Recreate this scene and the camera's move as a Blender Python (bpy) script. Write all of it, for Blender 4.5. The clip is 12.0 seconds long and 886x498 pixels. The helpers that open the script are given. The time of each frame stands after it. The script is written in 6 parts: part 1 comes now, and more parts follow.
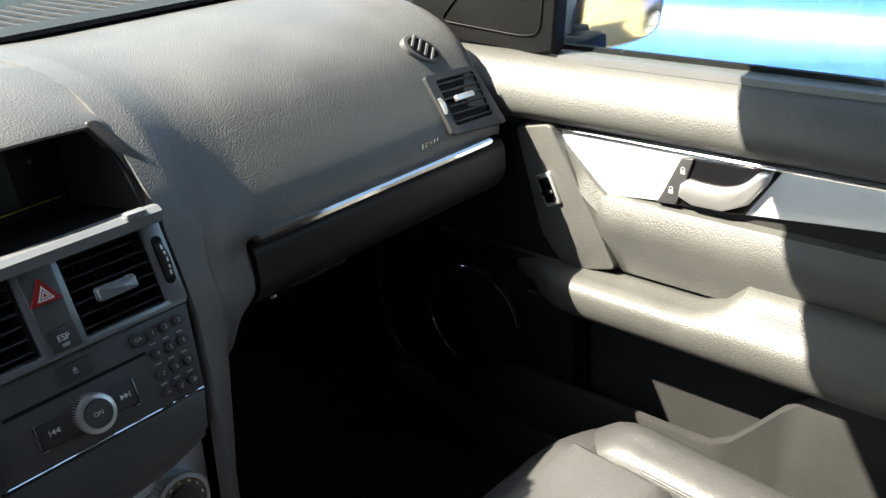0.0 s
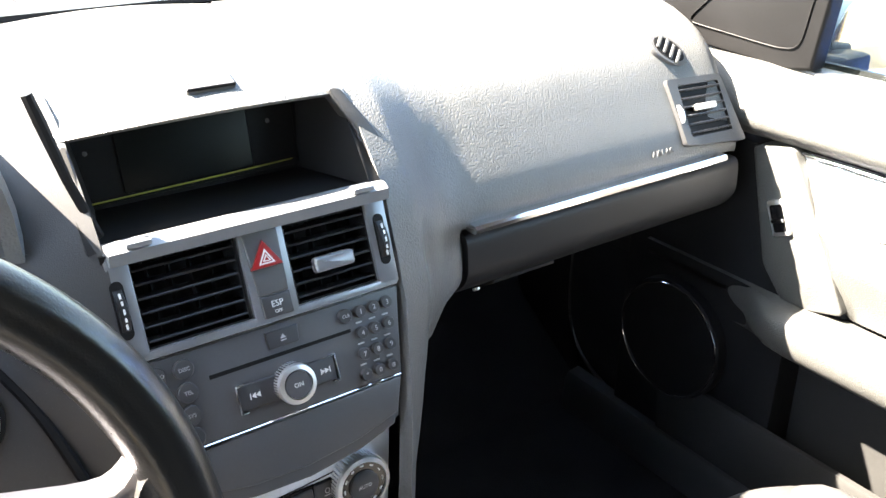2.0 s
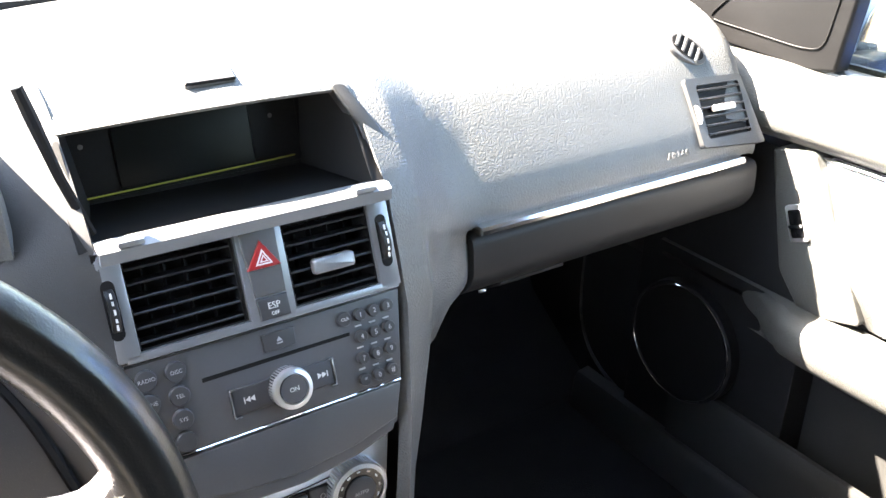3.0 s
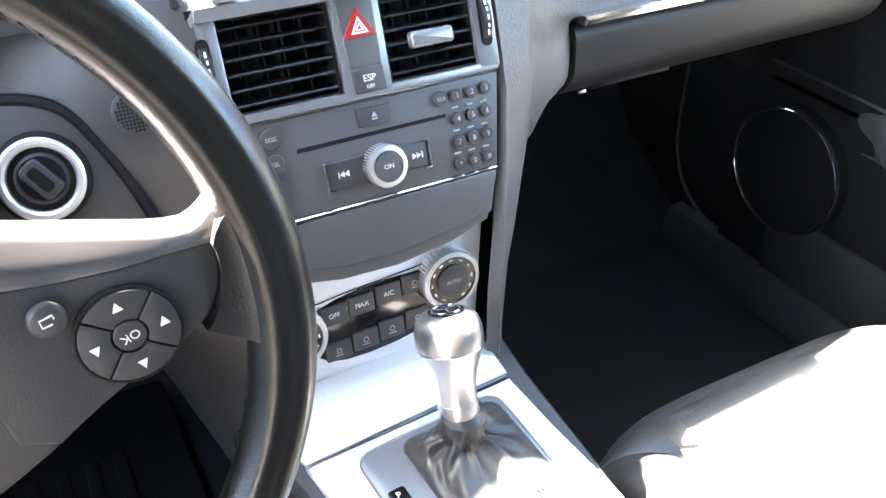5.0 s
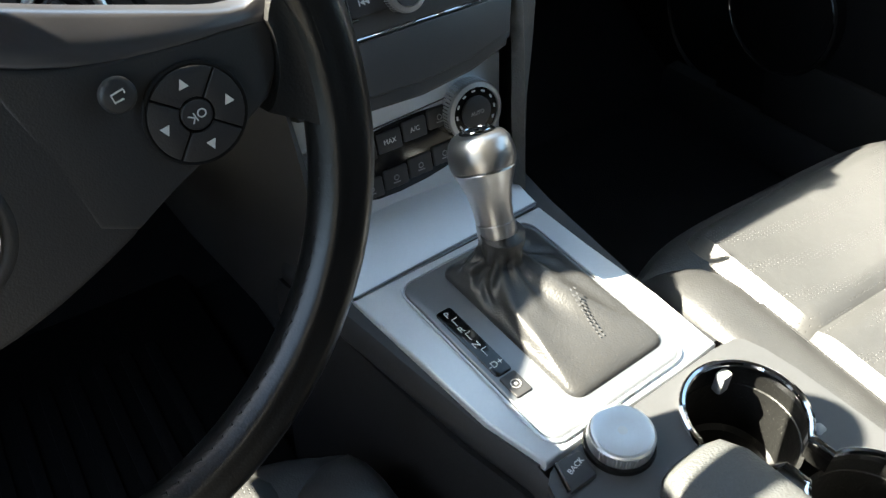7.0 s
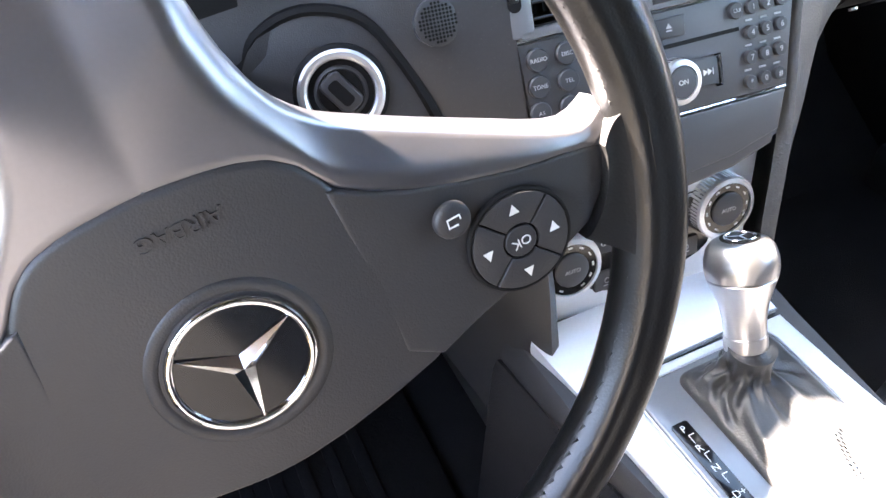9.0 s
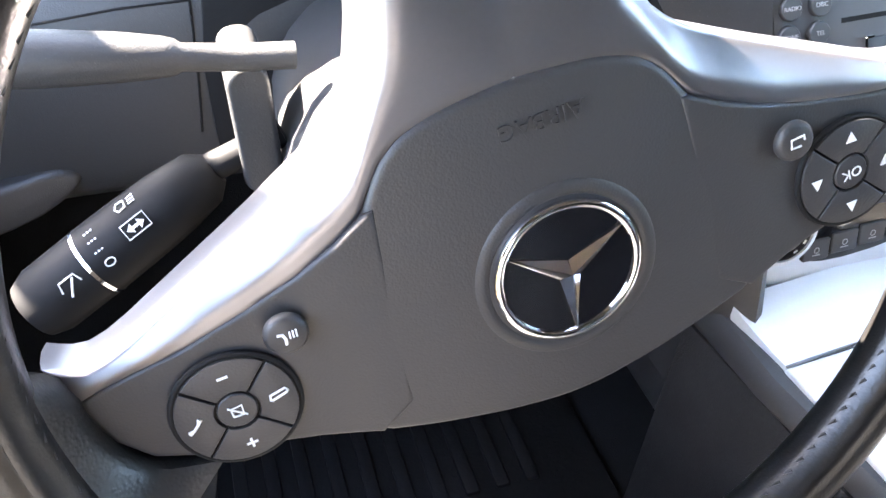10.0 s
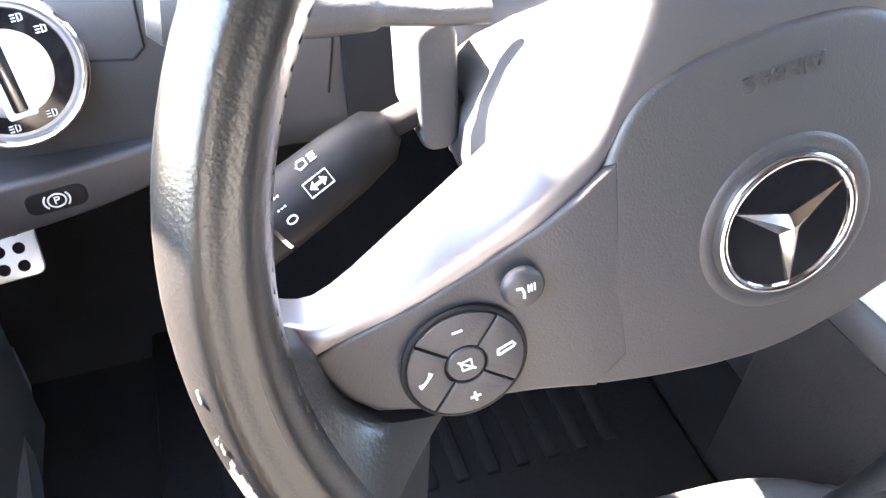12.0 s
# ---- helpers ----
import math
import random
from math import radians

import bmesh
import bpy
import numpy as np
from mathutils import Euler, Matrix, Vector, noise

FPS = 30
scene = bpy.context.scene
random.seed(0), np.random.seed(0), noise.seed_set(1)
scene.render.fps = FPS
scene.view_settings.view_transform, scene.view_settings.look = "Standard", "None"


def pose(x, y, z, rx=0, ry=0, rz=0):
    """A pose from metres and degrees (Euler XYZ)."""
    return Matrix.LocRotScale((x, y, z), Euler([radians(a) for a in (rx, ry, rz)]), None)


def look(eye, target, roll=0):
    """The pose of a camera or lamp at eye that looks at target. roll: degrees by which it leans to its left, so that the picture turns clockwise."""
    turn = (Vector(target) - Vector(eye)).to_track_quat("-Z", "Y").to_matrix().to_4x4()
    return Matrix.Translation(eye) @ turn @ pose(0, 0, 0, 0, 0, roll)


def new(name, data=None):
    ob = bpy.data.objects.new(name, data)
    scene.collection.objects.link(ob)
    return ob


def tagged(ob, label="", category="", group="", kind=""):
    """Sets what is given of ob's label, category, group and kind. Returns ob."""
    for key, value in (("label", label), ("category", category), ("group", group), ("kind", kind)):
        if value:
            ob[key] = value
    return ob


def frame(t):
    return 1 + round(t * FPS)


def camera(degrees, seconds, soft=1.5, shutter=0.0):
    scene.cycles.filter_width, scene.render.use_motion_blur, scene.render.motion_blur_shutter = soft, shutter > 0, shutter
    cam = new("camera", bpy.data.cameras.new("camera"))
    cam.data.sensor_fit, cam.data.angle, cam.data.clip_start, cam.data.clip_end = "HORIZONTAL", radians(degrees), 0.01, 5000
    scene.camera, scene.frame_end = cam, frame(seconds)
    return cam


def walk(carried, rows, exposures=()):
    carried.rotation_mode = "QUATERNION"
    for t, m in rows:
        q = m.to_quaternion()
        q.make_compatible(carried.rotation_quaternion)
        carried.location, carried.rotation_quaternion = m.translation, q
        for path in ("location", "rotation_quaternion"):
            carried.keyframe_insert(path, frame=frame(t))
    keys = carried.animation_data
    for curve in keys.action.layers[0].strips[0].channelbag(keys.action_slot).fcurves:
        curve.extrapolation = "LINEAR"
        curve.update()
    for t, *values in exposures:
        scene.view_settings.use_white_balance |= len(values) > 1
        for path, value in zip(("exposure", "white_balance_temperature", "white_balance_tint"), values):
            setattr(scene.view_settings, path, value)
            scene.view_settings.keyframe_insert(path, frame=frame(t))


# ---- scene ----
K = 0.9  # metres per plan unit
cam = camera(52.9, 12.0)
PATH = [
    (0, (-0.259, -0.438, 1.25), (1.067, 0.801, 0.411), -3.7),
    (0.5, (-0.266, -0.408, 1.244), (0.935, 0.94, 0.382), -1.5),
    (1, (-0.272, -0.377, 1.252), (0.776, 1.09, 0.387), -1.2),
    (1.5, (-0.268, -0.367, 1.257), (0.772, 1.115, 0.408), -0.3),
    (2, (-0.261, -0.364, 1.249), (0.778, 1.111, 0.385), 0.3),
    (2.5, (-0.252, -0.355, 1.252), (0.772, 1.116, 0.365), 0.8),
    (2.7, (-0.245, -0.347, 1.252), (0.774, 1.127, 0.363), 1.0),
    (4.3, (-0.223, -0.355, 1.228), (0.634, 1.178, 0.273), 0.1),
    (4.5, (-0.234, -0.353, 1.213), (0.613, 1.156, 0.212), 0.2),
    (5, (-0.254, -0.352, 1.175), (0.518, 1.096, 0.033), -0.2),
    (5.5, (-0.263, -0.382, 1.145), (0.493, 1.03, -0.052), -1.7),
    (6, (-0.276, -0.411, 1.117), (0.49, 0.945, -0.137), -5.0),
    (6.5, (-0.298, -0.419, 1.105), (0.478, 0.875, -0.208), -5.5),
    (7, (-0.322, -0.383, 1.111), (0.435, 0.97, -0.153), -4.7),
    (7.5, (-0.34, -0.341, 1.127), (0.305, 1.106, -0.094), -5.6),
    (7.7, (-0.341, -0.327, 1.133), (0.261, 1.15, -0.073), -5.9),
    (9.3, (-0.405, -0.274, 1.142), (0.097, 1.222, -0.068), -3.3),
    (9.5, (-0.428, -0.27, 1.134), (0.034, 1.249, -0.049), -3.1),
    (9.8, (-0.467, -0.266, 1.12), (-0.006, 1.249, -0.068), -2.3),
    (10, (-0.491, -0.252, 1.112), (-0.092, 1.255, -0.108), -2.5),
    (10.5, (-0.541, -0.241, 1.109), (-0.153, 1.239, -0.147), -1.1),
    (10.8, (-0.563, -0.246, 1.096), (-0.108, 1.209, -0.168), 0.5),
    (11, (-0.567, -0.247, 1.091), (-0.133, 1.192, -0.198), -1.2),
    (11.5, (-0.578, -0.246, 1.089), (-0.166, 1.2, -0.199), -2.9),
    (12, (-0.583, -0.229, 1.11), (-0.18, 1.235, -0.162), -2.3),
]
EXPOSURE = [(0, 2.75, 7400, 7), (0.5, 3.40, 7500, 6), (1, 4.40, 7500, 9), (1.5, 4.70, 7400, 11), (2, 4.90, 7500, 12), (2.5, 5.10, 7500, 13), (4.5, 5.72, 7600, 14), (5, 5.92, 7500, 13), (5.5, 5.47, 7500, 12),
            (6, 4.42, 7300, 2), (6.5, 3.72, 7200, 0), (7, 3.42, 7300, 3), (7.5, 3.82, 7300, 8), (9.5, 5.72, 7400, 18), (10, 5.75, 7400, 15), (10.5, 6.05, 7400, 18), (11, 6.43, 7500, 18), (11.5, 6.55, 7500, 17), (12, 6.58, 7700, 17)]
walk(cam, [(t, look(Vector(eye) * K, Vector(target) * K, roll)) for t, eye, target, roll in PATH], EXPOSURE)

# ---- light ----
TO_SUN = Vector((-0.72, 0.48, 1.0)).normalized()
world = bpy.data.worlds.new("sky")
scene.world = world
world.use_nodes = True
wn = world.node_tree
sky = wn.nodes.new("ShaderNodeTexSky")
sky.sky_type, sky.sun_disc = "NISHITA", False
sky.sun_elevation = math.asin(TO_SUN.z)
sky.sun_rotation = math.atan2(TO_SUN.x, TO_SUN.y)
wn.links.new(sky.outputs[0], wn.nodes["Background"].inputs[0])
wn.nodes["Background"].inputs[1].default_value = 0.090
sun_data = bpy.data.lights.new("sun", "SUN")
sun_data.energy, sun_data.angle, sun_data.color = 4.8, radians(0.6), (1.0, 0.96, 0.9)
sun = new("sun", sun_data)
sun.matrix_world = look(TO_SUN * 8, (0, 0, 0))


# ---- materials ----
def material(name, color, rough=0.5, metal=0.0, grain=0.0, grain_size=0.0012, mottle=0.15, wrinkle=0.0, wrinkle_size=0.01,
             coat=0.0, specular=0.5, rough_var=0.08, speck=0.0, sheen=0.0, regular=False):
    """A procedural surface: mottled colour, varied gloss, and relief at the scale of a grain and of wrinkles."""
    m = bpy.data.materials.new(name)
    m.use_nodes = True
    n, l = m.node_tree.nodes, m.node_tree.links
    b = n["Principled BSDF"]
    b.inputs["Metallic"].default_value = metal
    b.inputs["Specular IOR Level"].default_value = specular
    b.inputs["Coat Weight"].default_value = coat
    b.inputs["Sheen Weight"].default_value = sheen
    at = n.new("ShaderNodeTexCoord").outputs["Object"]
    big = n.new("ShaderNodeTexNoise")
    big.inputs["Scale"].default_value, big.inputs["Detail"].default_value = 14 / K, 6
    fine = n.new("ShaderNodeTexNoise")
    fine.inputs["Scale"].default_value, fine.inputs["Detail"].default_value = 420 / K, 3
    l.new(at, big.inputs["Vector"])
    l.new(at, fine.inputs["Vector"])
    both = n.new("ShaderNodeMath")
    both.operation = "MULTIPLY_ADD"
    l.new(fine.outputs[0], both.inputs[0])
    both.inputs[1].default_value = 0.45
    l.new(big.outputs[0], both.inputs[2])
    ramp = n.new("ShaderNodeMapRange")
    ramp.inputs[1].default_value, ramp.inputs[2].default_value = 0.45, 1.0
    ramp.inputs[3].default_value, ramp.inputs[4].default_value = 1 - mottle, 1 + mottle
    l.new(both.outputs[0], ramp.inputs[0])
    tint = n.new("ShaderNodeMix")
    tint.data_type, tint.blend_type = "RGBA", "MULTIPLY"
    tint.inputs[0].default_value = 1
    tint.inputs[6].default_value = (*color, 1)
    l.new(ramp.outputs[0], tint.inputs[7])
    out = tint.outputs[2]
    if speck:
        dust = n.new("ShaderNodeTexNoise")
        dust.inputs["Scale"].default_value, dust.inputs["Detail"].default_value = 900 / K, 2
        l.new(at, dust.inputs["Vector"])
        cut = n.new("ShaderNodeMapRange")
        cut.inputs[1].default_value, cut.inputs[2].default_value = 0.68, 0.74
        cut.inputs[3].default_value, cut.inputs[4].default_value = 0, speck
        l.new(dust.outputs[0], cut.inputs[0])
        mix = n.new("ShaderNodeMix")
        mix.data_type = "RGBA"
        l.new(cut.outputs[0], mix.inputs[0])
        l.new(out, mix.inputs[6])
        mix.inputs[7].default_value = (0.45, 0.43, 0.4, 1)
        out = mix.outputs[2]
    l.new(out, b.inputs["Base Color"])
    gloss = n.new("ShaderNodeMapRange")
    gloss.inputs[3].default_value, gloss.inputs[4].default_value = max(0.02, rough - rough_var), min(1, rough + rough_var)
    l.new(big.outputs[0], gloss.inputs[0])
    l.new(gloss.outputs[0], b.inputs["Roughness"])
    height = None
    if grain:
        cell = n.new("ShaderNodeTexVoronoi")
        cell.feature = "SMOOTH_F1"
        cell.inputs["Scale"].default_value = 1 / (grain_size * K)
        cell.inputs["Randomness"].default_value = 0.15 if regular else 1
        if regular:
            cell.inputs["Smoothness"].default_value = 0.1
        l.new(at, cell.inputs["Vector"])
        bump = n.new("ShaderNodeBump")
        bump.inputs["Strength"].default_value, bump.inputs["Distance"].default_value = grain, grain_size * 0.35
        bump.invert = True
        l.new(cell.outputs["Distance"], bump.inputs["Height"])
        if regular:  # punched holes: only the middle of each cell is sunk
            hole = n.new("ShaderNodeMapRange")
            hole.inputs[1].default_value, hole.inputs[2].default_value = 0.10, 0.22
            l.new(cell.outputs["Distance"], hole.inputs[0])
            l.new(hole.outputs[0], bump.inputs["Height"])
            bump.invert = False
            bump.inputs["Distance"].default_value = 0.0008
        height = bump
    if wrinkle:
        fold = n.new("ShaderNodeTexNoise")
        fold.inputs["Scale"].default_value, fold.inputs["Detail"].default_value = 1 / (wrinkle_size * K), 4
        fold.inputs["Distortion"].default_value = 1.2
        l.new(at, fold.inputs["Vector"])
        bump = n.new("ShaderNodeBump")
        bump.inputs["Strength"].default_value, bump.inputs["Distance"].default_value = wrinkle, wrinkle_size * 0.3
        l.new(fold.outputs[0], bump.inputs["Height"])
        if height:
            l.new(height.outputs[0], bump.inputs["Normal"])
        height = bump
    if height:
        l.new(height.outputs[0], b.inputs["Normal"])
    return m


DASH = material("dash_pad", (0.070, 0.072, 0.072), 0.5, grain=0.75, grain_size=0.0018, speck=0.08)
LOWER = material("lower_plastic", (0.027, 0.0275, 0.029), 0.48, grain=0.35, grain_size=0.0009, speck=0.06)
FASCIA = material("fascia_plastic", (0.063, 0.064, 0.067), 0.42, grain=0.1, grain_size=0.0007, mottle=0.08)
BUTTON = material("button_plastic", (0.034, 0.034, 0.036), 0.45, mottle=0.1)
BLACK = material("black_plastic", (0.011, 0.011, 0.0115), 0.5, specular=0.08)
FELT = material("door_felt", (0.020, 0.020, 0.0195), 0.85, grain=0.5, grain_size=0.001, specular=0.2, speck=0.05)
GLOSS = material("gloss_black", (0.006, 0.006, 0.007), 0.12, rough_var=0.05)
SCREEN = material("screen_glass", (0.005, 0.006, 0.006), 0.3, rough_var=0.06, specular=0.10)
SILVER = material("silver_trim", (0.66, 0.70, 0.74), 0.38, metal=0.35, mottle=0.05, rough_var=0.06)
SPOKE = material("spoke_lacquer", (0.205, 0.20, 0.214), 0.36, metal=0.93, mottle=0.05, rough_var=0.05)
SATIN = material("satin_metal", (0.70, 0.70, 0.70), 0.40, metal=0.92, mottle=0.05)
GREY = material("grey_lacquer", (0.20, 0.21, 0.225), 0.35, metal=0.5, mottle=0.05)
CHROME = material("chrome", (0.82, 0.82, 0.84), 0.08, metal=1.0, mottle=0.02, rough_var=0.03)
LEATHER = material("black_leather", (0.038, 0.038, 0.0385), 0.40, grain=0.3, grain_size=0.0016, wrinkle=0.07, wrinkle_size=0.012, speck=0.12)
PERFORATED = material("perforated_leather", (0.046, 0.046, 0.0465), 0.42, grain=0.6, grain_size=0.0040, wrinkle=0.05, wrinkle_size=0.03, speck=0.06, regular=True)
RIM = material("wheel_leather", (0.0085, 0.0082, 0.0081), 0.31, grain=0.16, grain_size=0.0014, wrinkle=0.10, wrinkle_size=0.004, rough_var=0.10, specular=0.5)
GRAINED = material("grained_leather", (0.011, 0.0106, 0.0105), 0.38, grain=0.30, grain_size=0.0016, wrinkle=0.05, wrinkle_size=0.006, rough_var=0.08)
LEVER_METAL = material("lever_metal", (0.44, 0.44, 0.45), 0.34, metal=0.95, mottle=0.05)
HUB = material("hub_plastic", (0.0210, 0.0203, 0.0215), 0.5, grain=0.3, grain_size=0.001, mottle=0.06)
CARPET = material("carpet", (0.020, 0.020, 0.021), 0.97, grain=1.0, grain_size=0.0016, specular=0.05)
SLAT = material("vent_plastic", (0.010, 0.010, 0.011), 0.35, specular=0.4)
MAT = material("rubber_mat", (0.007, 0.007, 0.0075), 0.75, wrinkle=0.3, wrinkle_size=0.01, specular=0.25)
DOOR = material("door_pad", (0.052, 0.0525, 0.050), 0.52, grain=0.65, grain_size=0.0018, speck=0.08)
LINER = material("headliner", (0.055, 0.053, 0.051), 0.9, grain=0.4, grain_size=0.002)
DUSTY = material("dusty_plastic", (0.009, 0.009, 0.0085), 0.5, speck=0.4, wrinkle=0.2, wrinkle_size=0.01)
SCUFF = material("worn_leather", (0.26, 0.25, 0.24), 0.7, mottle=0.4)
PRINT = material("white_print", (0.62, 0.62, 0.60), 0.5, mottle=0.03)
DIM = material("grey_print", (0.34, 0.34, 0.34), 0.5, mottle=0.03)
RED = material("red_plastic", (0.25, 0.012, 0.012), 0.3)
BLUE = material("blue_paint", (0.035, 0.13, 0.50), 0.25, metal=0.35, coat=1.0, mottle=0.03)
RUBBER = material("tyre_rubber", (0.02, 0.02, 0.02), 0.8)
GRAVEL = material("dry_ground", (0.32, 0.24, 0.13), 0.9, grain=1.0, grain_size=0.03, wrinkle=0.5, wrinkle_size=0.1, mottle=0.3)
PAINT = material("pale_paint", (0.62, 0.68, 0.68), 0.25, metal=0.2, coat=1.0, mottle=0.03)
LID = material("satin_black_plastic", (0.017, 0.0175, 0.019), 0.45, grain=0.2, grain_size=0.0009, mottle=0.08, speck=0.04, specular=0.18)
EDGE_LINE = material("yellowish_line", (0.30, 0.30, 0.05), 0.4, mottle=0.1)
THREAD = material("thread", (0.022, 0.021, 0.021), 0.7)


def clear(name):
    m = bpy.data.materials.new(name)
    m.use_nodes = True
    n, l = m.node_tree.nodes, m.node_tree.links
    n.remove(n["Principled BSDF"])
    see, shine, mix = n.new("ShaderNodeBsdfTransparent"), n.new("ShaderNodeBsdfGlossy"), n.new("ShaderNodeMixShader")
    see.inputs[0].default_value, shine.inputs["Roughness"].default_value = (0.9, 0.95, 0.93, 1), 0.02
    mix.inputs[0].default_value = 0.06
    l.new(see.outputs[0], mix.inputs[1])
    l.new(shine.outputs[0], mix.inputs[2])
    l.new(mix.outputs[0], n["Material Output"].inputs[0])
    return m


GLASS = clear("tinted_glass")


# ---- mesh tools ----
def basis(o, u, v):
    u, v = Vector(u).normalized(), Vector(v).normalized()
    w = u.cross(v)
    return Matrix.Translation(o) @ Matrix((u, v, w)).transposed().to_4x4()


def slope(o, tilt, yaw=0.0, flat=False):
    """Axes of a plane that leans: u to the right, v up the plane, w out of it."""
    a = radians(tilt)
    v = (0, math.cos(a), math.sin(a)) if flat else (0, math.sin(a), math.cos(a))
    turn = Matrix.Rotation(radians(yaw), 3, "Z")
    return basis(o, turn @ Vector((1, 0, 0)), turn @ Vector(v))


STACK = slope((-0.002, 0.242, 0.8575), 20)
CONSOLE = slope((0, 0, 0.5895), 6.8, 5, True)
HUB_AXES = slope((-0.3719, 0.0169, 0.8684), 9.6, 0.9) @ pose(0, 0, 0, 0, 0, 9.4)
WHEEL = HUB_AXES @ Matrix.Diagonal((1.04, 1.04, 1, 1))


def thing(name, at, label, category, group="", kind=""):
    ob = new(name)
    ob.location = Vector(at) * K
    ob.empty_display_size = 0.05
    return tagged(ob, label, category, group, kind)


def origin_of(ob):
    m = Vector((0, 0, 0))
    while ob:
        m += ob.location
        ob = ob.parent
    return m


def part(name, bm, mat, parent=None, label="", smooth=35):
    bmesh.ops.recalc_face_normals(bm, faces=bm.faces)
    base = origin_of(parent)
    bm.transform(Matrix.Translation(-base) @ Matrix.Scale(K, 4))
    me = bpy.data.meshes.new(name)
    bm.to_mesh(me)
    bm.free()
    me.materials.append(mat)
    if smooth:
        me.shade_smooth()
        me.set_sharp_from_angle(angle=radians(smooth))
    ob = new(name, me)
    ob.parent = parent
    if label:
        ob["label"] = label
    return ob


def solo(name, bm, mat, label, category, group="", kind="", smooth=35):
    return tagged(part(name, bm, mat, None, "", smooth), label, category, group, kind)


def join(*bms):
    out = bms[0]
    for b in bms[1:]:
        me = bpy.data.meshes.new("tmp")
        b.to_mesh(me)
        b.free()
        out.from_mesh(me)
        bpy.data.meshes.remove(me)
    return out


def box(c, s, bev=0.0, seg=2, m=None):
    bm = bmesh.new()
    bmesh.ops.create_cube(bm, size=1)
    for v in bm.verts:
        v.co = Vector((v.co.x * s[0] + c[0], v.co.y * s[1] + c[1], v.co.z * s[2] + c[2]))
    if bev:
        bmesh.ops.bevel(bm, geom=list(bm.edges), offset=bev, segments=seg, profile=0.5, affect="EDGES")
    if m:
        bm.transform(m)
    return bm


def prism(outline, lo, hi, bev=0.0, seg=3, m=None, cuts=0, dome=None):
    """A plate of the outline (u, v) from w = lo to hi, its upper edge rounded; dome(u, v) lifts the upper face."""
    bm = bmesh.new()
    low = [bm.verts.new((u, v, lo)) for u, v in outline]
    top = [bm.verts.new((u, v, hi)) for u, v in outline]
    n = len(outline)
    for i in range(n):
        bm.faces.new((low[i], low[(i + 1) % n], top[(i + 1) % n], top[i]))
    bm.faces.new(list(reversed(low)))
    cap = bm.faces.new(top)
    bm.normal_update()
    if bev:
        bmesh.ops.bevel(bm, geom=list(cap.edges), offset=bev, segments=seg, profile=0.5, affect="EDGES")
        # under a dome a narrow border keeps the rounded edge apart keeps the face's shading flat
        tops = [f for f in bm.faces if f.calc_center_median().z > hi - 1e-6 and len(f.verts) > 4 or f.normal.z > 0.999 and f.calc_area() > 4 * bev * bev and f.calc_center_median().z > hi - 1e-6]
        if tops and dome:
            bmesh.ops.inset_region(bm, faces=tops, thickness=min(0.0012, bev * 0.6), use_even_offset=True)
    if dome:
        flat = [f for f in bm.faces if abs(f.normal.z) > 0.9 and f.calc_center_median().z > (lo + hi) / 2]
        tri = bmesh.ops.triangulate(bm, faces=flat)["faces"]
        for _ in range(cuts):
            edges = {e for f in tri for e in f.edges if e.calc_length() > 0.012}
            made = bmesh.ops.subdivide_edges(bm, edges=list(edges), cuts=1)
            tri = [f for f in bm.faces if f.calc_center_median().z > hi - 1e-5]
            tri = bmesh.ops.triangulate(bm, faces=tri)["faces"]
        for v in bm.verts:
            if v.co.z > lo + 0.3 * (hi - lo):
                v.co.z += dome(v.co.x, v.co.y)
    if m:
        bm.transform(m)
    return bm


def pierced(outline, holes, lo, hi, m=None):
    """A plate of the outline with openings through it."""
    bm = bmesh.new()
    loops = []
    for pts in [outline] + holes:
        vs = [bm.verts.new((u, v, hi)) for u, v in pts]
        loops.append([bm.edges.new((vs[i], vs[(i + 1) % len(vs)])) for i in range(len(vs))])
    bmesh.ops.triangle_fill(bm, edges=[e for l in loops for e in l], use_beauty=True, normal=(0, 0, 1))
    made = bmesh.ops.extrude_face_region(bm, geom=list(bm.faces))
    bmesh.ops.translate(bm, vec=(0, 0, lo - hi), verts=[g for g in made["geom"] if isinstance(g, bmesh.types.BMVert)])
    if m:
        bm.transform(m)
    return bm


def rounded(u0, v0, u1, v1, r, n=5):
    pts = []
    for cx, cy, a in ((u1 - r, v1 - r, 0), (u0 + r, v1 - r, 90), (u0 + r, v0 + r, 180), (u1 - r, v0 + r, 270)):
        for i in range(n + 1):
            t = radians(a + 90 * i / n)
            pts.append((cx + r * math.cos(t), cy + r * math.sin(t)))
    return pts


def disc(r, n=32, c=(0, 0), squash=1.0):
    return [(c[0] + r * math.cos(2 * math.pi * i / n), c[1] + r * squash * math.sin(2 * math.pi * i / n)) for i in range(n)]


def soften(pts, n=3, closed=True):
    """Corner cutting: rounds a polygon."""
    for _ in range(n):
        out = []
        k = len(pts)
        for i in range(k if closed else k - 1):
            a, b = pts[i], pts[(i + 1) % k]
            out += [tuple(x * 0.75 + y * 0.25 for x, y in zip(a, b)), tuple(x * 0.25 + y * 0.75 for x, y in zip(a, b))]
        pts = out if closed else [pts[0]] + out + [pts[-1]]
    return pts


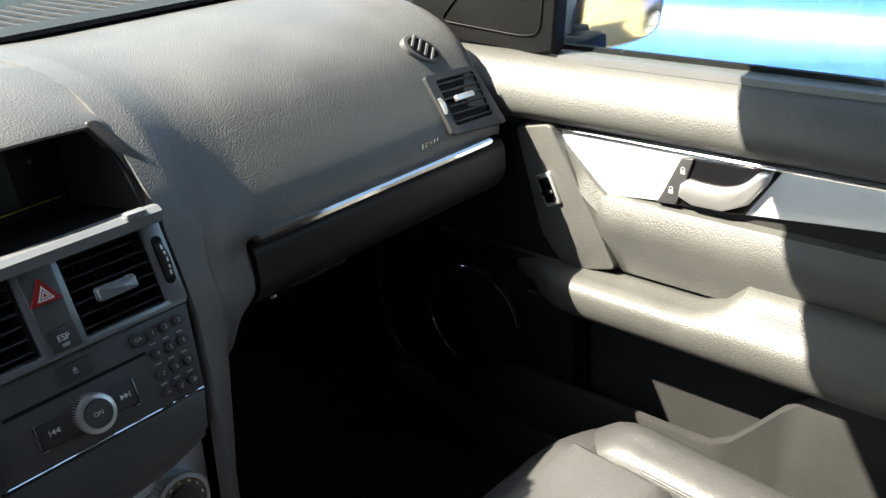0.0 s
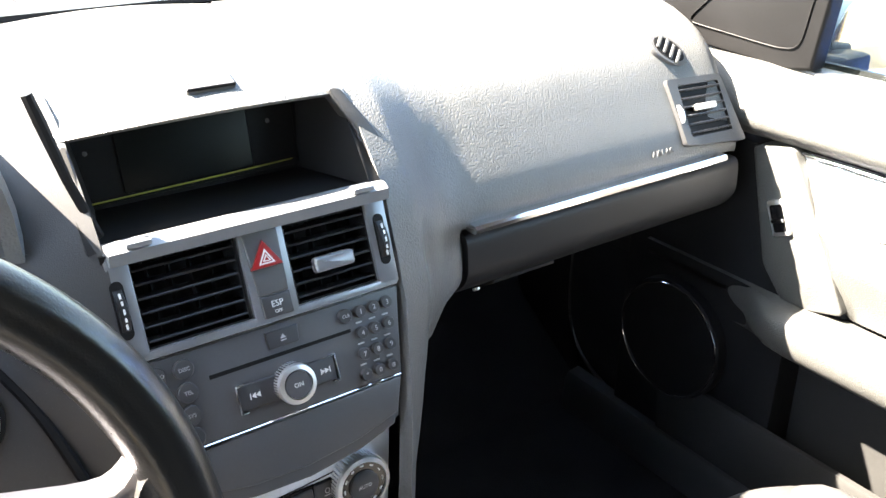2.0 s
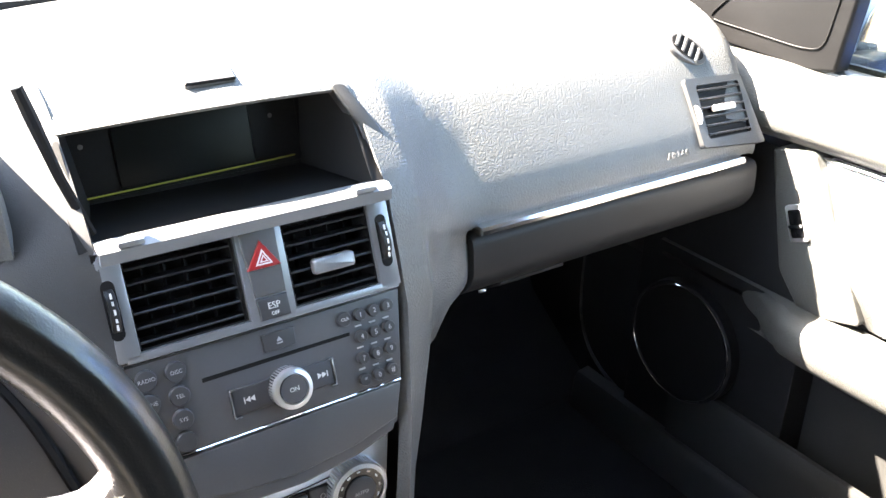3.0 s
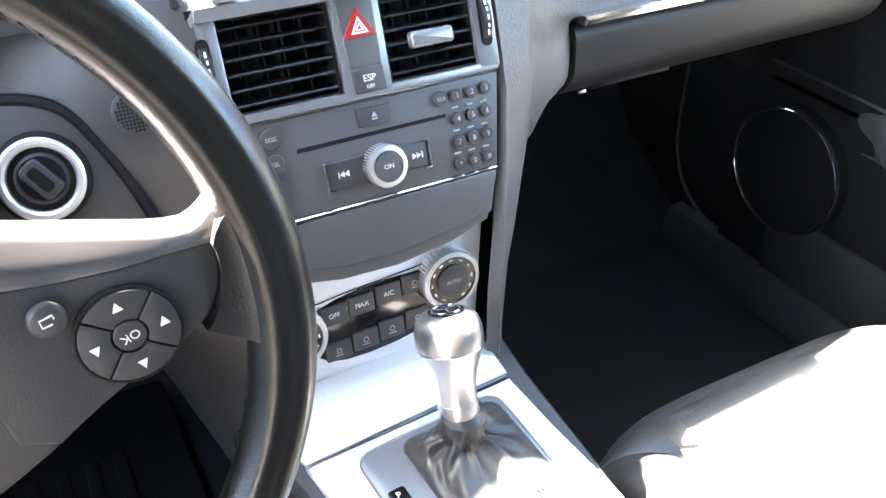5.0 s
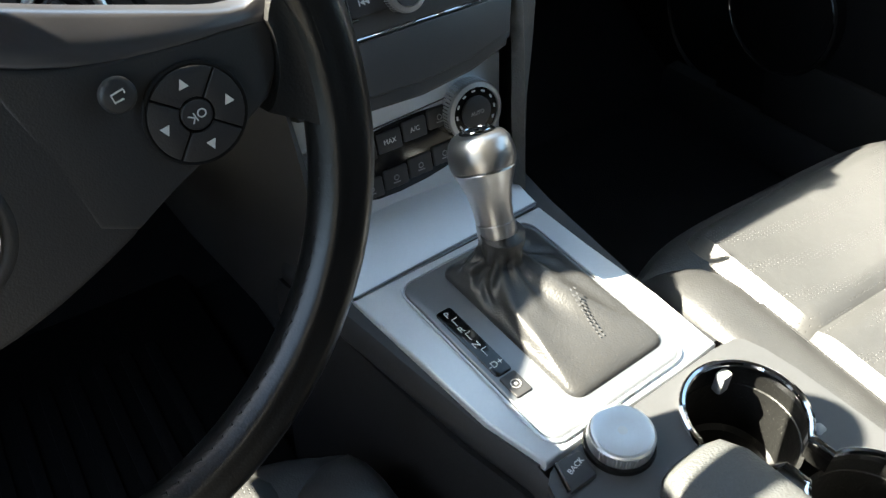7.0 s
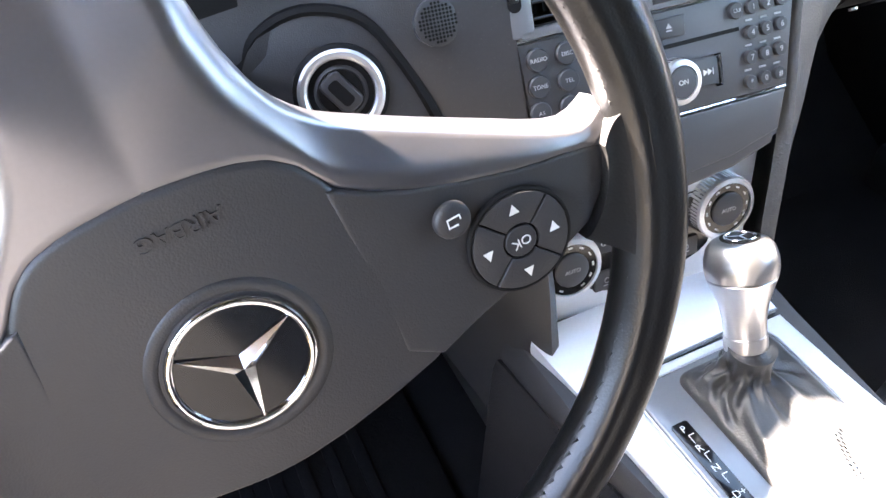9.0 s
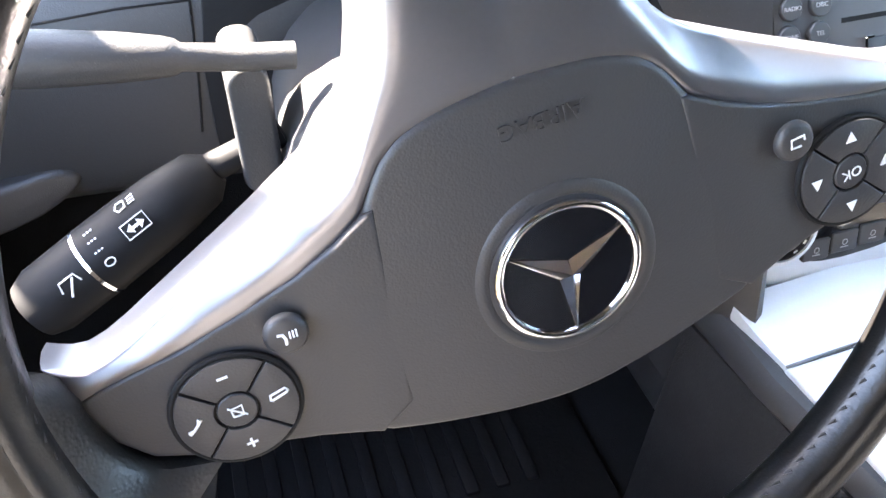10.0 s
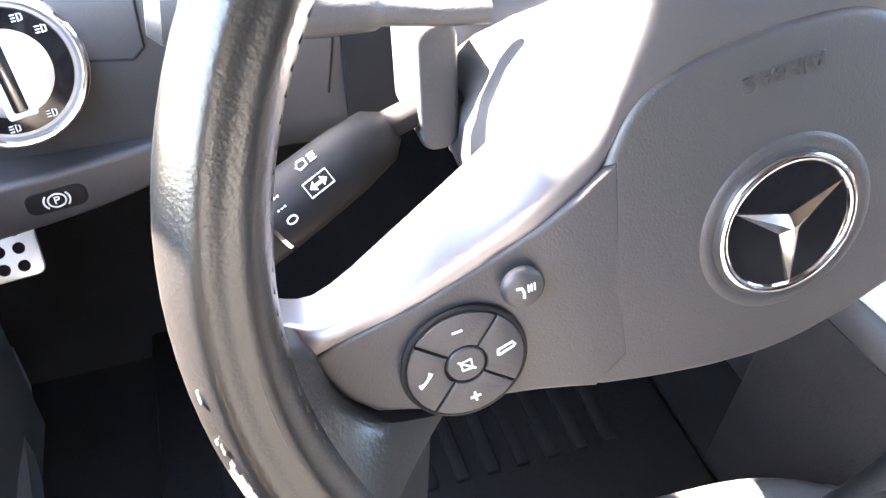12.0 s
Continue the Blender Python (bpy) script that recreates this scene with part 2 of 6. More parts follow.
def nip(pts, d, n=4):
    """Rounds the corners of a polygon over the length d only."""
    out = []
    for i, p in enumerate(pts):
        a, b, p = Vector(pts[i - 1]), Vector(pts[(i + 1) % len(pts)]), Vector(p)
        a, b = p + (a - p).normalized() * min(d, (a - p).length * 0.45), p + (b - p).normalized() * min(d, (b - p).length * 0.45)
        for k in range(n + 1):
            t = k / n
            out.append(tuple(a * (1 - t) ** 2 + p * 2 * t * (1 - t) + b * t * t))
    return out


def loft(rings, closed=True, caps=True, m=None, open_top=False):
    bm = bmesh.new()
    vs = [[bm.verts.new(p) for p in r] for r in rings]
    n = len(rings[0])
    for a, b in zip(vs, vs[1:]):
        for i in range(n if closed else n - 1):
            bm.faces.new((a[i], a[(i + 1) % n], b[(i + 1) % n], b[i]))
    if closed and caps:
        bm.faces.new(list(reversed(vs[0])))
        if not open_top:
            bm.faces.new(vs[-1])
    if m:
        bm.transform(m)
    return bm


def sheet(rows, thick, m=None):
    """A curved sheet through a grid of points, given thickness on its back."""
    bm = loft(rows, closed=False)
    bmesh.ops.recalc_face_normals(bm, faces=bm.faces)
    bmesh.ops.solidify(bm, geom=list(bm.faces), thickness=thick)
    if m:
        bm.transform(m)
    return bm


def spin(profile, n=40, m=None, c=(0, 0), open_top=False):
    """A turned body: profile of (radius, height)."""
    rings = [[(c[0] + max(r, 1e-5) * math.cos(2 * math.pi * i / n), c[1] + max(r, 1e-5) * math.sin(2 * math.pi * i / n), h) for i in range(n)]
             for r, h in profile]
    return loft(rings, m=m, open_top=open_top)


def tube(path, r, n=10, closed=False, m=None, squash=1.0):
    path = [Vector(p) for p in path]
    rings = []
    k = len(path)
    ref = Vector((0.123, 0.2, 0.97)).normalized()
    for i, p in enumerate(path):
        d = (path[(i + 1) % k] - path[i - 1]) if closed else (path[min(i + 1, k - 1)] - path[max(i - 1, 0)])
        d.normalize()
        a = d.cross(ref).normalized()
        b = a.cross(d)
        rr = r[i] if isinstance(r, (list, tuple)) else r
        rings.append([p + (a * math.cos(2 * math.pi * j / n) + b * math.sin(2 * math.pi * j / n) * squash) * rr for j in range(n)])
    if closed:
        rings.append(rings[0])
        bm = loft(rings, caps=False, m=m)
        bmesh.ops.remove_doubles(bm, verts=bm.verts, dist=1e-6)
        return bm
    return loft(rings, m=m)


def ring(r, w, n=48, k=10, m=None, c=(0, 0, 0), squash=1.0):
    bm = bmesh.new()
    vs = []
    for i in range(n):
        a = 2 * math.pi * i / n
        vs.append([bm.verts.new(((r + w * math.cos(2 * math.pi * j / k)) * math.cos(a) + c[0], (r + w * math.cos(2 * math.pi * j / k)) * math.sin(a) + c[1],
                                 w * squash * math.sin(2 * math.pi * j / k) + c[2])) for j in range(k)])
    for i in range(n):
        for j in range(k):
            bm.faces.new((vs[i][j], vs[(i + 1) % n][j], vs[(i + 1) % n][(j + 1) % k], vs[i][(j + 1) % k]))
    if m:
        bm.transform(m)
    return bm


def lettering(s, size, m, w=0.0004):
    """Raised letters in the plane of m, centred on its origin."""
    cu = bpy.data.curves.new("letters", "FONT")
    cu.body, cu.size, cu.align_x, cu.align_y, cu.extrude = s, size, "CENTER", "CENTER", w
    cu.resolution_u = 3
    ob = bpy.data.objects.new("letters", cu)
    scene.collection.objects.link(ob)
    me = bpy.data.meshes.new_from_object(ob)
    bm = bmesh.new()
    bm.from_mesh(me)
    bpy.data.objects.remove(ob)
    bpy.data.curves.remove(cu)
    bpy.data.meshes.remove(me)
    bm.transform(m)
    return bm


def at(m, u, v, w=0.0, turn=0.0):
    return m @ Matrix.Translation((u, v, w)) @ Matrix.Rotation(radians(turn), 4, "Z")


def blend(a, b, t):
    return [tuple(x + (y - x) * t for x, y in zip(p, q)) for p, q in zip(a, b)]


def ease(t):
    t = min(1, max(0, t))
    return t * t * (3 - 2 * t)


def refine(keys, x):
    """Profile at x from keyed profiles."""
    for (x0, a), (x1, b) in zip(keys, keys[1:]):
        if x <= x1:
            return blend(a, b, (x - x0) / (x1 - x0))
    return keys[-1][1]


# ---- the ground and the car's shell ----
bm = bmesh.new()
bmesh.ops.create_grid(bm, x_segments=40, y_segments=40, size=150)
for v in bm.verts:
    v.co.z = 0.0
solo("ground", bm, GRAVEL, "dry sandy gravel ground round the cars", "ground", kind="structure")

FLOOR_Z = 0.30
bm = box((0, -0.1, FLOOR_Z - 0.02), (1.84, 2.5, 0.04), 0.01)
bm2 = loft([[(x, 0.62, FLOOR_Z), (x, 0.80, 0.42), (x, 0.98, 0.72), (x, 1.02, 1.0), (x, 1.06, 1.0), (x, 1.02, 0.7), (x, 0.84, 0.40), (x, 0.64, FLOOR_Z - 0.03)]
            for x in (-0.92, -0.4, 0, 0.4, 0.92)])
solo("floor", join(bm, bm2), CARPET, "black carpeted car floor and footwell", "floor", kind="structure")

for i, (x, top, m_) in enumerate(((0.775, 1.04, CARPET), (-0.935, 1.10, LOWER))):
    solo("wall_kick_%d" % (i + 1), box((x, 0.80, (top + 0.28) / 2), (0.05, 0.56, top - 0.28), 0.01), m_, "dark side wall of the footwell", "wall", kind="structure")
# roof: a curved shell whose front edge shades the door and the rear seats
HEAD_Y = 0.117


def roof_row(x):
    bow = 1 - (x / 0.62) ** 2
    y0 = HEAD_Y + 0.07 * bow + 0.087 * x
    z0 = 1.37 + 0.035 * bow
    return [(x, y0, z0), (x, y0 - 0.25, z0 + 0.03), (x, y0 - 0.7, z0 + 0.03), (x, y0 - 1.2, z0), (x, y0 - 1.5, z0 - 0.05)]


xs = [-0.80 + 1.42 * i / 14 for i in range(15)]
solo("ceiling", sheet([roof_row(x) for x in xs], 0.03), LINER, "grey cloth headliner under the car roof", "ceiling", kind="structure")
# front cowl, then an unseen rear wall added to keep sky light out
solo("wall_cowl", box((0, 1.135, 0.970), (1.80, 0.42, 0.122), 0.006), BLACK, "black cowl panel ahead of the dashboard", "wall", kind="structure")
solo("wall_rear_block", box((0, -1.36, 0.82), (1.72, 0.05, 1.08), 0.01), CARPET, "unseen rear wall added to keep sky light out", "wall", kind="structure")


# unseen rear sides, added to keep the sky out of the trim's reflections
for i, s in enumerate((1, -1)):
    solo("wall_side_block_%d" % (i + 1), loft([[(s * 0.80, y, 0.30), (s * 0.80, y, 0.95), (s * 0.64, y, 1.39), (s * 0.67, y, 1.40), (s * 0.84, y, 0.96), (s * 0.84, y, 0.30)] for y in (-0.68, -1.34)]), CARPET, "unseen dark rear side added to keep sky light out", "wall", kind="structure")


def pillar(side, name, thick=0.042):
    """The slanted windscreen pillar with its cloth-grey trim."""
    x0, x1 = side[0], side[1]
    path = [(x0, 0.86, 0.99), (x0 * 0.985 + x1 * 0.015, 0.66, 1.09), ((x0 + x1) / 2, 0.42, 1.24), (x1, HEAD_Y, 1.37)]
    path = soften(path, 2, closed=False)
    return solo(name, tube(path, thick, 10, squash=0.7), LINER, "windscreen pillar trimmed in grey cloth", "pillar", kind="structure")


pillar((0.80, 0.62), "trim_pillar_1")
pillar((-0.93, -0.815), "trim_pillar_2", 0.064)
for side, x0, x1 in ((1, 0.78, 0.62), (-1, -0.88, -0.62)):
    bm = tube([(x0, -0.62, 0.93), ((x0 + x1) / 2, -0.66, 1.18), (x1, -0.7, 1.38)], 0.05, 8)
    solo("trim_pillar_%d" % (3 if side > 0 else 4), bm, LINER, "door pillar trimmed in grey cloth", "pillar", kind="structure")

glass = sheet([[(x, 1.0, 1.02), (x * 0.95, 0.72, 1.17), (x * 0.84, HEAD_Y + 0.08, 1.385)] for x in (-0.8, -0.4, 0, 0.4, 0.8)], 0.004)
pane = solo("window_1", glass, GLASS, "clear curved windscreen", "windscreen", kind="structure")
pane.visible_shadow = False

# ---- dashboard ----
GLOVE = [(0.95, 1.03), (0.72, 1.055), (0.60, 1.06), (0.50, 1.055), (0.43, 1.042), (0.39, 1.025), (0.358, 1.0), (0.33, 0.955), (0.306, 0.915), (0.298, 0.892),
         (0.298, 0.882), (0.303, 0.868), (0.300, 0.842), (0.300, 0.820), (0.319, 0.797), (0.355, 0.776), (0.62, 0.75)]
EDGE = [(0.95, 1.03), (0.72, 1.058), (0.60, 1.065), (0.50, 1.066), (0.43, 1.062), (0.37, 1.048), (0.33, 1.022), (0.295, 0.985), (0.268, 0.95), (0.258, 0.92),
        (0.246, 0.888), (0.239, 0.865), (0.225, 0.825), (0.209, 0.78), (0.197, 0.74), (0.182, 0.665), (0.17, 0.45)]
FLANK = EDGE[:10] + [(0.258, 0.888), (0.250, 0.865), (0.240, 0.825), (0.232, 0.78), (0.228, 0.735), (0.226, 0.665), (0.228, 0.45)]
FASCIA_L = [(0.95, 1.03), (0.72, 1.058), (0.60, 1.06), (0.50, 1.055), (0.43, 1.045), (0.39, 1.03), (0.36, 1.01), (0.33, 0.975), (0.305, 0.94), (0.285, 0.915),
            (0.275, 0.89), (0.272, 0.865), (0.278, 0.83), (0.288, 0.79), (0.30, 0.75), (0.34, 0.735), (0.62, 0.71)]


def shifted(p, dy, dz=0.0):
    return [(y + dy if i > 3 else y, z + dz) for i, (y, z) in enumerate(p)]


UNDER = [(0.262, 0.825), (0.262, 0.79), (0.28, 0.765), (0.33, 0.74), (0.5, 0.70)]
UNDER2 = [(0.274, 0.825), (0.280, 0.806), (0.296, 0.794), (0.36, 0.785), (0.62, 0.77)]
keys_r = [(0.121, EDGE), (0.154, blend(FLANK, GLOVE, 0.18)[:10] + FLANK[10:]), (0.166, blend(FLANK, GLOVE, 0.35)[:12] + [(y + 0.006 + 0.03 * k, z) for k, (y, z) in enumerate(FLANK[12:])]),
          (0.180, blend(EDGE, GLOVE, 0.55)[:12] + UNDER), (0.200, blend(EDGE, GLOVE, 0.8)[:12] + UNDER2), (0.222, blend(EDGE, GLOVE, 0.93)[:12] + blend(UNDER2, GLOVE[12:], 0.6)), (0.245, GLOVE), (0.650, GLOVE),
          (0.664, shifted(GLOVE, 0.006, -0.006))]
keys_l = [(-0.88, shifted(FASCIA_L, 0.055)), (-0.50, shifted(FASCIA_L, 0.03)), (-0.25, shifted(FASCIA_L, 0.010)), (-0.19, blend(EDGE, FASCIA_L, 0.45)), (-0.124, EDGE)]


def row(keys, x):
    # towards the stack the lower half draws in to its tapering side
    near = ease((0.24 - abs(x)) / 0.07) if x > 0 else 0.0
    return [(x - near * min(0.033, max(0, 0.855 - z) * 0.17), y, z) for y, z in soften(refine(keys, x), 1, closed=False)]


dash = thing("dashboard", (0, 0.6, 0.66), "dark grey grained dashboard with a padded top, sunlit", "dashboard")
N = 34
pad_rows = [row(keys_r, 0.121 + (0.664 - 0.121) * (i / 70) ** 1.35) for i in range(71)]
split = min(range(len(pad_rows[-1])), key=lambda i: abs(pad_rows[-1][i][2] - 0.872))
# behind the glovebox lid the pad stands back
part("passenger_pad", sheet([[(x, y + (0.024 * ease((r[0][0] - 0.226) / 0.012) if i > split else 0.0), z) for i, (x, y, z) in enumerate(r)] for r in pad_rows], 0.012), DASH, dash, "grained soft pad")
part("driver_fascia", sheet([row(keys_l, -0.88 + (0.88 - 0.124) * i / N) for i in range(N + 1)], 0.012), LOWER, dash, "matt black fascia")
# middle hump behind the screen hood
part("centre_top", sheet([[(x, y, z - 0.003 + 0.008 * math.cos(x / 0.125 * 1.5)) for y, z in EDGE[0:5]] for x in [-0.126 + 0.252 * i / 10 for i in range(11)]], 0.012), DASH, dash)
# dark defroster mesh along the windscreen
mesh_bm = sheet([[(x, 0.97, 1.036), (x, 0.80, 1.058), (x, 0.645, 1.069)] for x in [-0.7 + 1.4 * i / 20 for i in range(21)]], 0.006)
part("defroster_mesh", mesh_bm, BLACK, dash, "fine black mesh")
bars = bmesh.new()
for i in range(60):
    x = -0.68 + 1.36 * i / 59
    bars = join(bars, box((x, 0.80, 1.0605), (0.004, 0.28, 0.003)))
part("defroster_rib", bars, LOWER, dash)


# ---- passenger side of the dashboard ----
def strip_row(x, e=0.0):
    return [(x, 0.293 - e, 0.8815), (x, 0.290 - e, 0.879), (x, 0.290 - e, 0.875), (x, 0.2935 - e, 0.8725), (x, 0.302, 0.8725), (x, 0.302, 0.8815)]


part("trim_strip", loft([strip_row(0.237 + 0.387 * i / 16, 0.006) for i in range(17)]), CHROME, dash, "polished metal trim strip")
door_keys = [(y - 0.009, z) for y, z in GLOVE[11:16]]
bm = sheet([[(x, y, z) for y, z in soften([(0.312, 0.868)] + door_keys, 2, closed=False)] for x in [0.2325 + (0.660 - 0.2325) * i / 16 for i in range(17)]], 0.01)
glove = part("glovebox_lid", bm, LID, dash, "satin black glovebox lid")
LATCH = basis((0.300, 0.325, 0.7860), (1, 0, 0), (0, -0.86, 0.5))
part("lock", spin([(0, 0), (0.0042, 0), (0.0042, 0.0022), (0.003, 0.003), (0, 0.003)], 20, at(LATCH, -0.033, 0.003)), SATIN, glove)
part("latch", prism(nip([(-0.022, -0.010), (0.075, -0.012), (0.080, 0.008), (-0.015, 0.010)], 0.006), -0.004, 0.0012, 0.0008, m=LATCH), BLACK, glove)

# side air vent
SIDE = basis((0.600, 0.320, 0.936), (1, 0.0, -0.04), (0.0, 0.51, 0.86))
vent = part("side_vent", pierced(nip([(-0.042, -0.043), (0.063, -0.050), (0.050, 0.038), (-0.046, 0.039)], 0.005), [rounded(-0.030, -0.034, 0.044, 0.030, 0.003)], -0.03, 0.0056, SIDE), LOWER, dash, "black side air vent")
part("duct", box((0.007, -0.002, -0.0035), (0.08, 0.07, 0.010), m=SIDE), BLACK, vent)
for i in range(6):
    part("slat", box((0.007, -0.029 + 0.0106 * i, 0.0043), (0.073, 0.0022, 0.0055), 0.0006, 1, SIDE), SLAT, vent)
part("slider", box((0.004, 0.0, 0.008), (0.036, 0.008, 0.008), 0.002, 2, SIDE), SATIN, vent, "silver slider")
part("thumbwheel", prism(disc(0.017, 24), -0.003, 0.003, 0.001, m=SIDE @ Matrix.Translation((-0.0385, -0.004, -0.007)) @ Matrix.Rotation(radians(90), 4, "Y")), SATIN, vent, "silver thumbwheel")
# oval demister at the corner
on, ou = Vector((0.1, -0.76, 0.65)).normalized(), Vector((0.86, -0.26, -0.45)).normalized()
OVAL = basis((0.580, 0.3605, 1.002), ou, on.cross(ou))
ov = part("demister", prism(disc(0.031, 32, squash=0.60), -0.014, 0.002, 0.0015, m=OVAL), FASCIA, dash, "oval demister grille")
part("slot", prism(disc(0.025, 32, squash=0.56), -0.006, 0.0026, m=OVAL), BLACK, ov)
for i in range(4):
    part("slat", box((-0.016 + 0.0105 * i, 0, 0.0028), (0.0045, 0.024, 0.003), 0.001, 1, OVAL @ Matrix.Rotation(radians(-18), 4, "Z")), DASH, ov)
part("lettering", lettering("AIRBAG", 0.0105, basis((0.522, 0.2990, 0.9005), (1, 0, 0.0), (0, 0.35, 0.94)), 0.0005), FASCIA, dash)

# ---- screen bay and its hood ----
hood = part("screen_hood", sheet([[(x, 0.307 + 0.03 * (x / 0.125) ** 2, 1.039 - 0.012 * (x / 0.125) ** 2), (x, 0.313 + 0.03 * (x / 0.125) ** 2, 1.044 - 0.012 * (x / 0.125) ** 2),
                                   (x, 0.350 + 0.008 * (x / 0.125) ** 2, 1.060 - 0.026 * (x / 0.125) ** 2), (x, 0.40, 1.072 - 0.0165 * (x / 0.125) ** 2), (x, 0.47, 1.075 - 0.010 * (x / 0.125) ** 2)]
                                  for x in [-0.135 + 0.255 * i / 16 for i in range(17)]], 0.004), DASH, dash, "grained folding screen cover")
GRIP = basis((-0.006, 0.338, 1.0565), (1, 0, 0), (0, 0.92, 0.38))
part("grip", prism(rounded(-0.021, -0.012, 0.021, 0.012, 0.002), -0.006, 0.002, 0.001, m=GRIP), FASCIA, hood)
part("grip_edge", box((0, -0.0115, 0.0015), (0.042, 0.0022, 0.0032), 0.0008, 1, GRIP), BLACK, hood)
part("grip_line", box((0, -0.003, 0.002), (0.036, 0.0015, 0.0012), m=GRIP), DIM, hood)
BAY = basis((-0.008, 0.385, 0.998), (1, 0, 0), (0, 0.22, 0.97))
bay = part("screen_bay", box((0, 0, -0.004), (0.245, 0.105, 0.006), 0, m=BAY), BLACK, dash, "dark screen recess")
part("bay_floor", loft([[(x, 0.270, 0.955), (x, 0.30, 0.952), (x, 0.385, 0.950), (x, 0.385, 0.945), (x, 0.27, 0.945)] for x in (-0.128, 0.113)]), BLACK, bay)
for s, x0 in ((1, 0.0), (-1, -0.014)):
    part("bay_side", loft([[(x0 + s * 0.111, 0.276, 0.957), (x0 + s * 0.112, 0.325, 1.020), (x0 + s * 0.10, 0.40, 1.045), (x0 + s * 0.085, 0.39, 0.95)],
                           [(x0 + s * 0.121, 0.272, 0.957), (x0 + s * 0.121, 0.333, 1.018), (x0 + s * 0.121, 0.40, 1.045), (x0 + s * 0.121, 0.39, 0.95)]]), BLACK, bay)
part("screen", prism(rounded(-0.068, -0.040, 0.052, 0.042, 0.003), 0, 0.004, 0.001, m=BAY), SCREEN, bay, "dark display screen, switched off")
part("screen_bezel", prism(rounded(-0.118, -0.045, 0.098, 0.046, 0.004), -0.002, 0.002, 0.001, m=BAY), BLACK, bay)
part("blade", tube([(-0.150, 0.302, 1.076), (-0.145, 0.301, 1.055), (-0.134, 0.299, 1.008), (-0.119, 0.297, 0.960)], [0.0045, 0.005, 0.004, 0.004], 8), BLACK, dash, "dark cover blade")
part("hood_arm", prism(nip([(0.098, 0.0925), (0.112, 0.0925), (0.140, 0.0435), (0.134, 0.002), (0.121, 0.0), (0.117, 0.052)][::-1], 0.006), -0.010, 0.001, 0.002, 3, basis((0, 0.288, 0.953), (1, 0, 0), (0, 0.443, 0.897))), LOWER, dash, "dark side arm of the screen cover")
# thin yellow-green line along the foot of the screen
part("screen_line", tube([BAY @ Vector((u, -0.043 + 0.001 * i, 0.004)) for i, u in enumerate((-0.116, -0.06, 0.0, 0.05, 0.09))], 0.0008, 6), EDGE_LINE, bay, "thin yellowish line under the screen")
for u in (-0.093, 0.072):
    part("screw", spin([(0, 0.003), (0.0022, 0.003), (0, 0.0036)], 10, at(BAY, u, 0.0)), FASCIA, bay)

# ---- centre stack ----
stack = thing("centre_stack", (0, 0.25, 0.66), "dark grey centre stack with vents, radio and keypad", "centre console")
face = [(-0.128, 0.103), (0.126, 0.100), (0.119, 0.014), (0.105, -0.065), (0.094, -0.104), (0.04, -0.117), (-0.02, -0.121), (-0.08, -0.113), (-0.112, -0.104), (-0.118, -0.065), (-0.124, 0.014)]
part("back_plate", pierced(face, [rounded(-0.106, 0.0225, -0.0215, 0.0915, 0.003), rounded(0.0225, 0.0225, 0.100, 0.0905, 0.003)], -0.035, 0.0, STACK), FASCIA, stack, "matt grey fascia")
# vent surround: a frame with two openings, in grey lacquer
sur = join(*[box((u, v, 0.003), (su, sv, 0.007), 0.0015, 2, STACK) for u, v, su, sv in
             ((0.0, 0.0975, 0.246, 0.011), (0.0, 0.0185, 0.236, 0.007), (-0.1155, 0.057, 0.018, 0.08), (0.110, 0.057, 0.020, 0.08), (0.001, 0.057, 0.040, 0.08))])
surround = part("vent_surround", sur, GREY, stack, "satin grey vent surround")
ledge = loft([[(x, 0.262, 0.948), (x, 0.262, 0.958), (x, 0.268, 0.962), (x, 0.282, 0.960), (x, 0.282, 0.945)] for x in (-0.123, -0.04, 0.04, 0.121)])
part("ledge", ledge, GREY, stack, "pale metallic ledge under the screen")
for u in (-0.100, 0.095):
    part("clip", box((u, 0.264, 0.963), (0.020, 0.010, 0.005), 0.0015, 2), GREY, stack)


def air_vent(u0, u1, v0, v1, name):
    duct = part(name, join(box(((u0 + u1) / 2, (v0 + v1) / 2, -0.028), (u1 - u0, v1 - v0, 0.004), m=STACK),
                           *[box((u, (v0 + v1) / 2, -0.013), (0.002, v1 - v0, 0.03), m=STACK) for u in (u0, u1)],
                           *[box(((u0 + u1) / 2, v, -0.013), (u1 - u0, 0.002, 0.03), m=STACK) for v in (v0, v1)]) , BLACK, stack, "black air vent")
    for i in range(6):
        v = v0 + 0.006 + (v1 - v0 - 0.012) * i / 5
        part("slat", box((0, 0, 0), (u1 - u0 - 0.002, 0.0022, 0.012), 0.0007, 1, at(STACK, (u0 + u1) / 2, v, -0.003) @ Matrix.Rotation(radians(8), 4, "X")), SLAT, duct)
    for i in range(4):
        u = u0 + (u1 - u0) * (i + 1) / 5
        part("vane", box((u, (v0 + v1) / 2, -0.0165), (0.0016, v1 - v0 - 0.004, 0.010), m=STACK), BLACK, duct)
    return duct


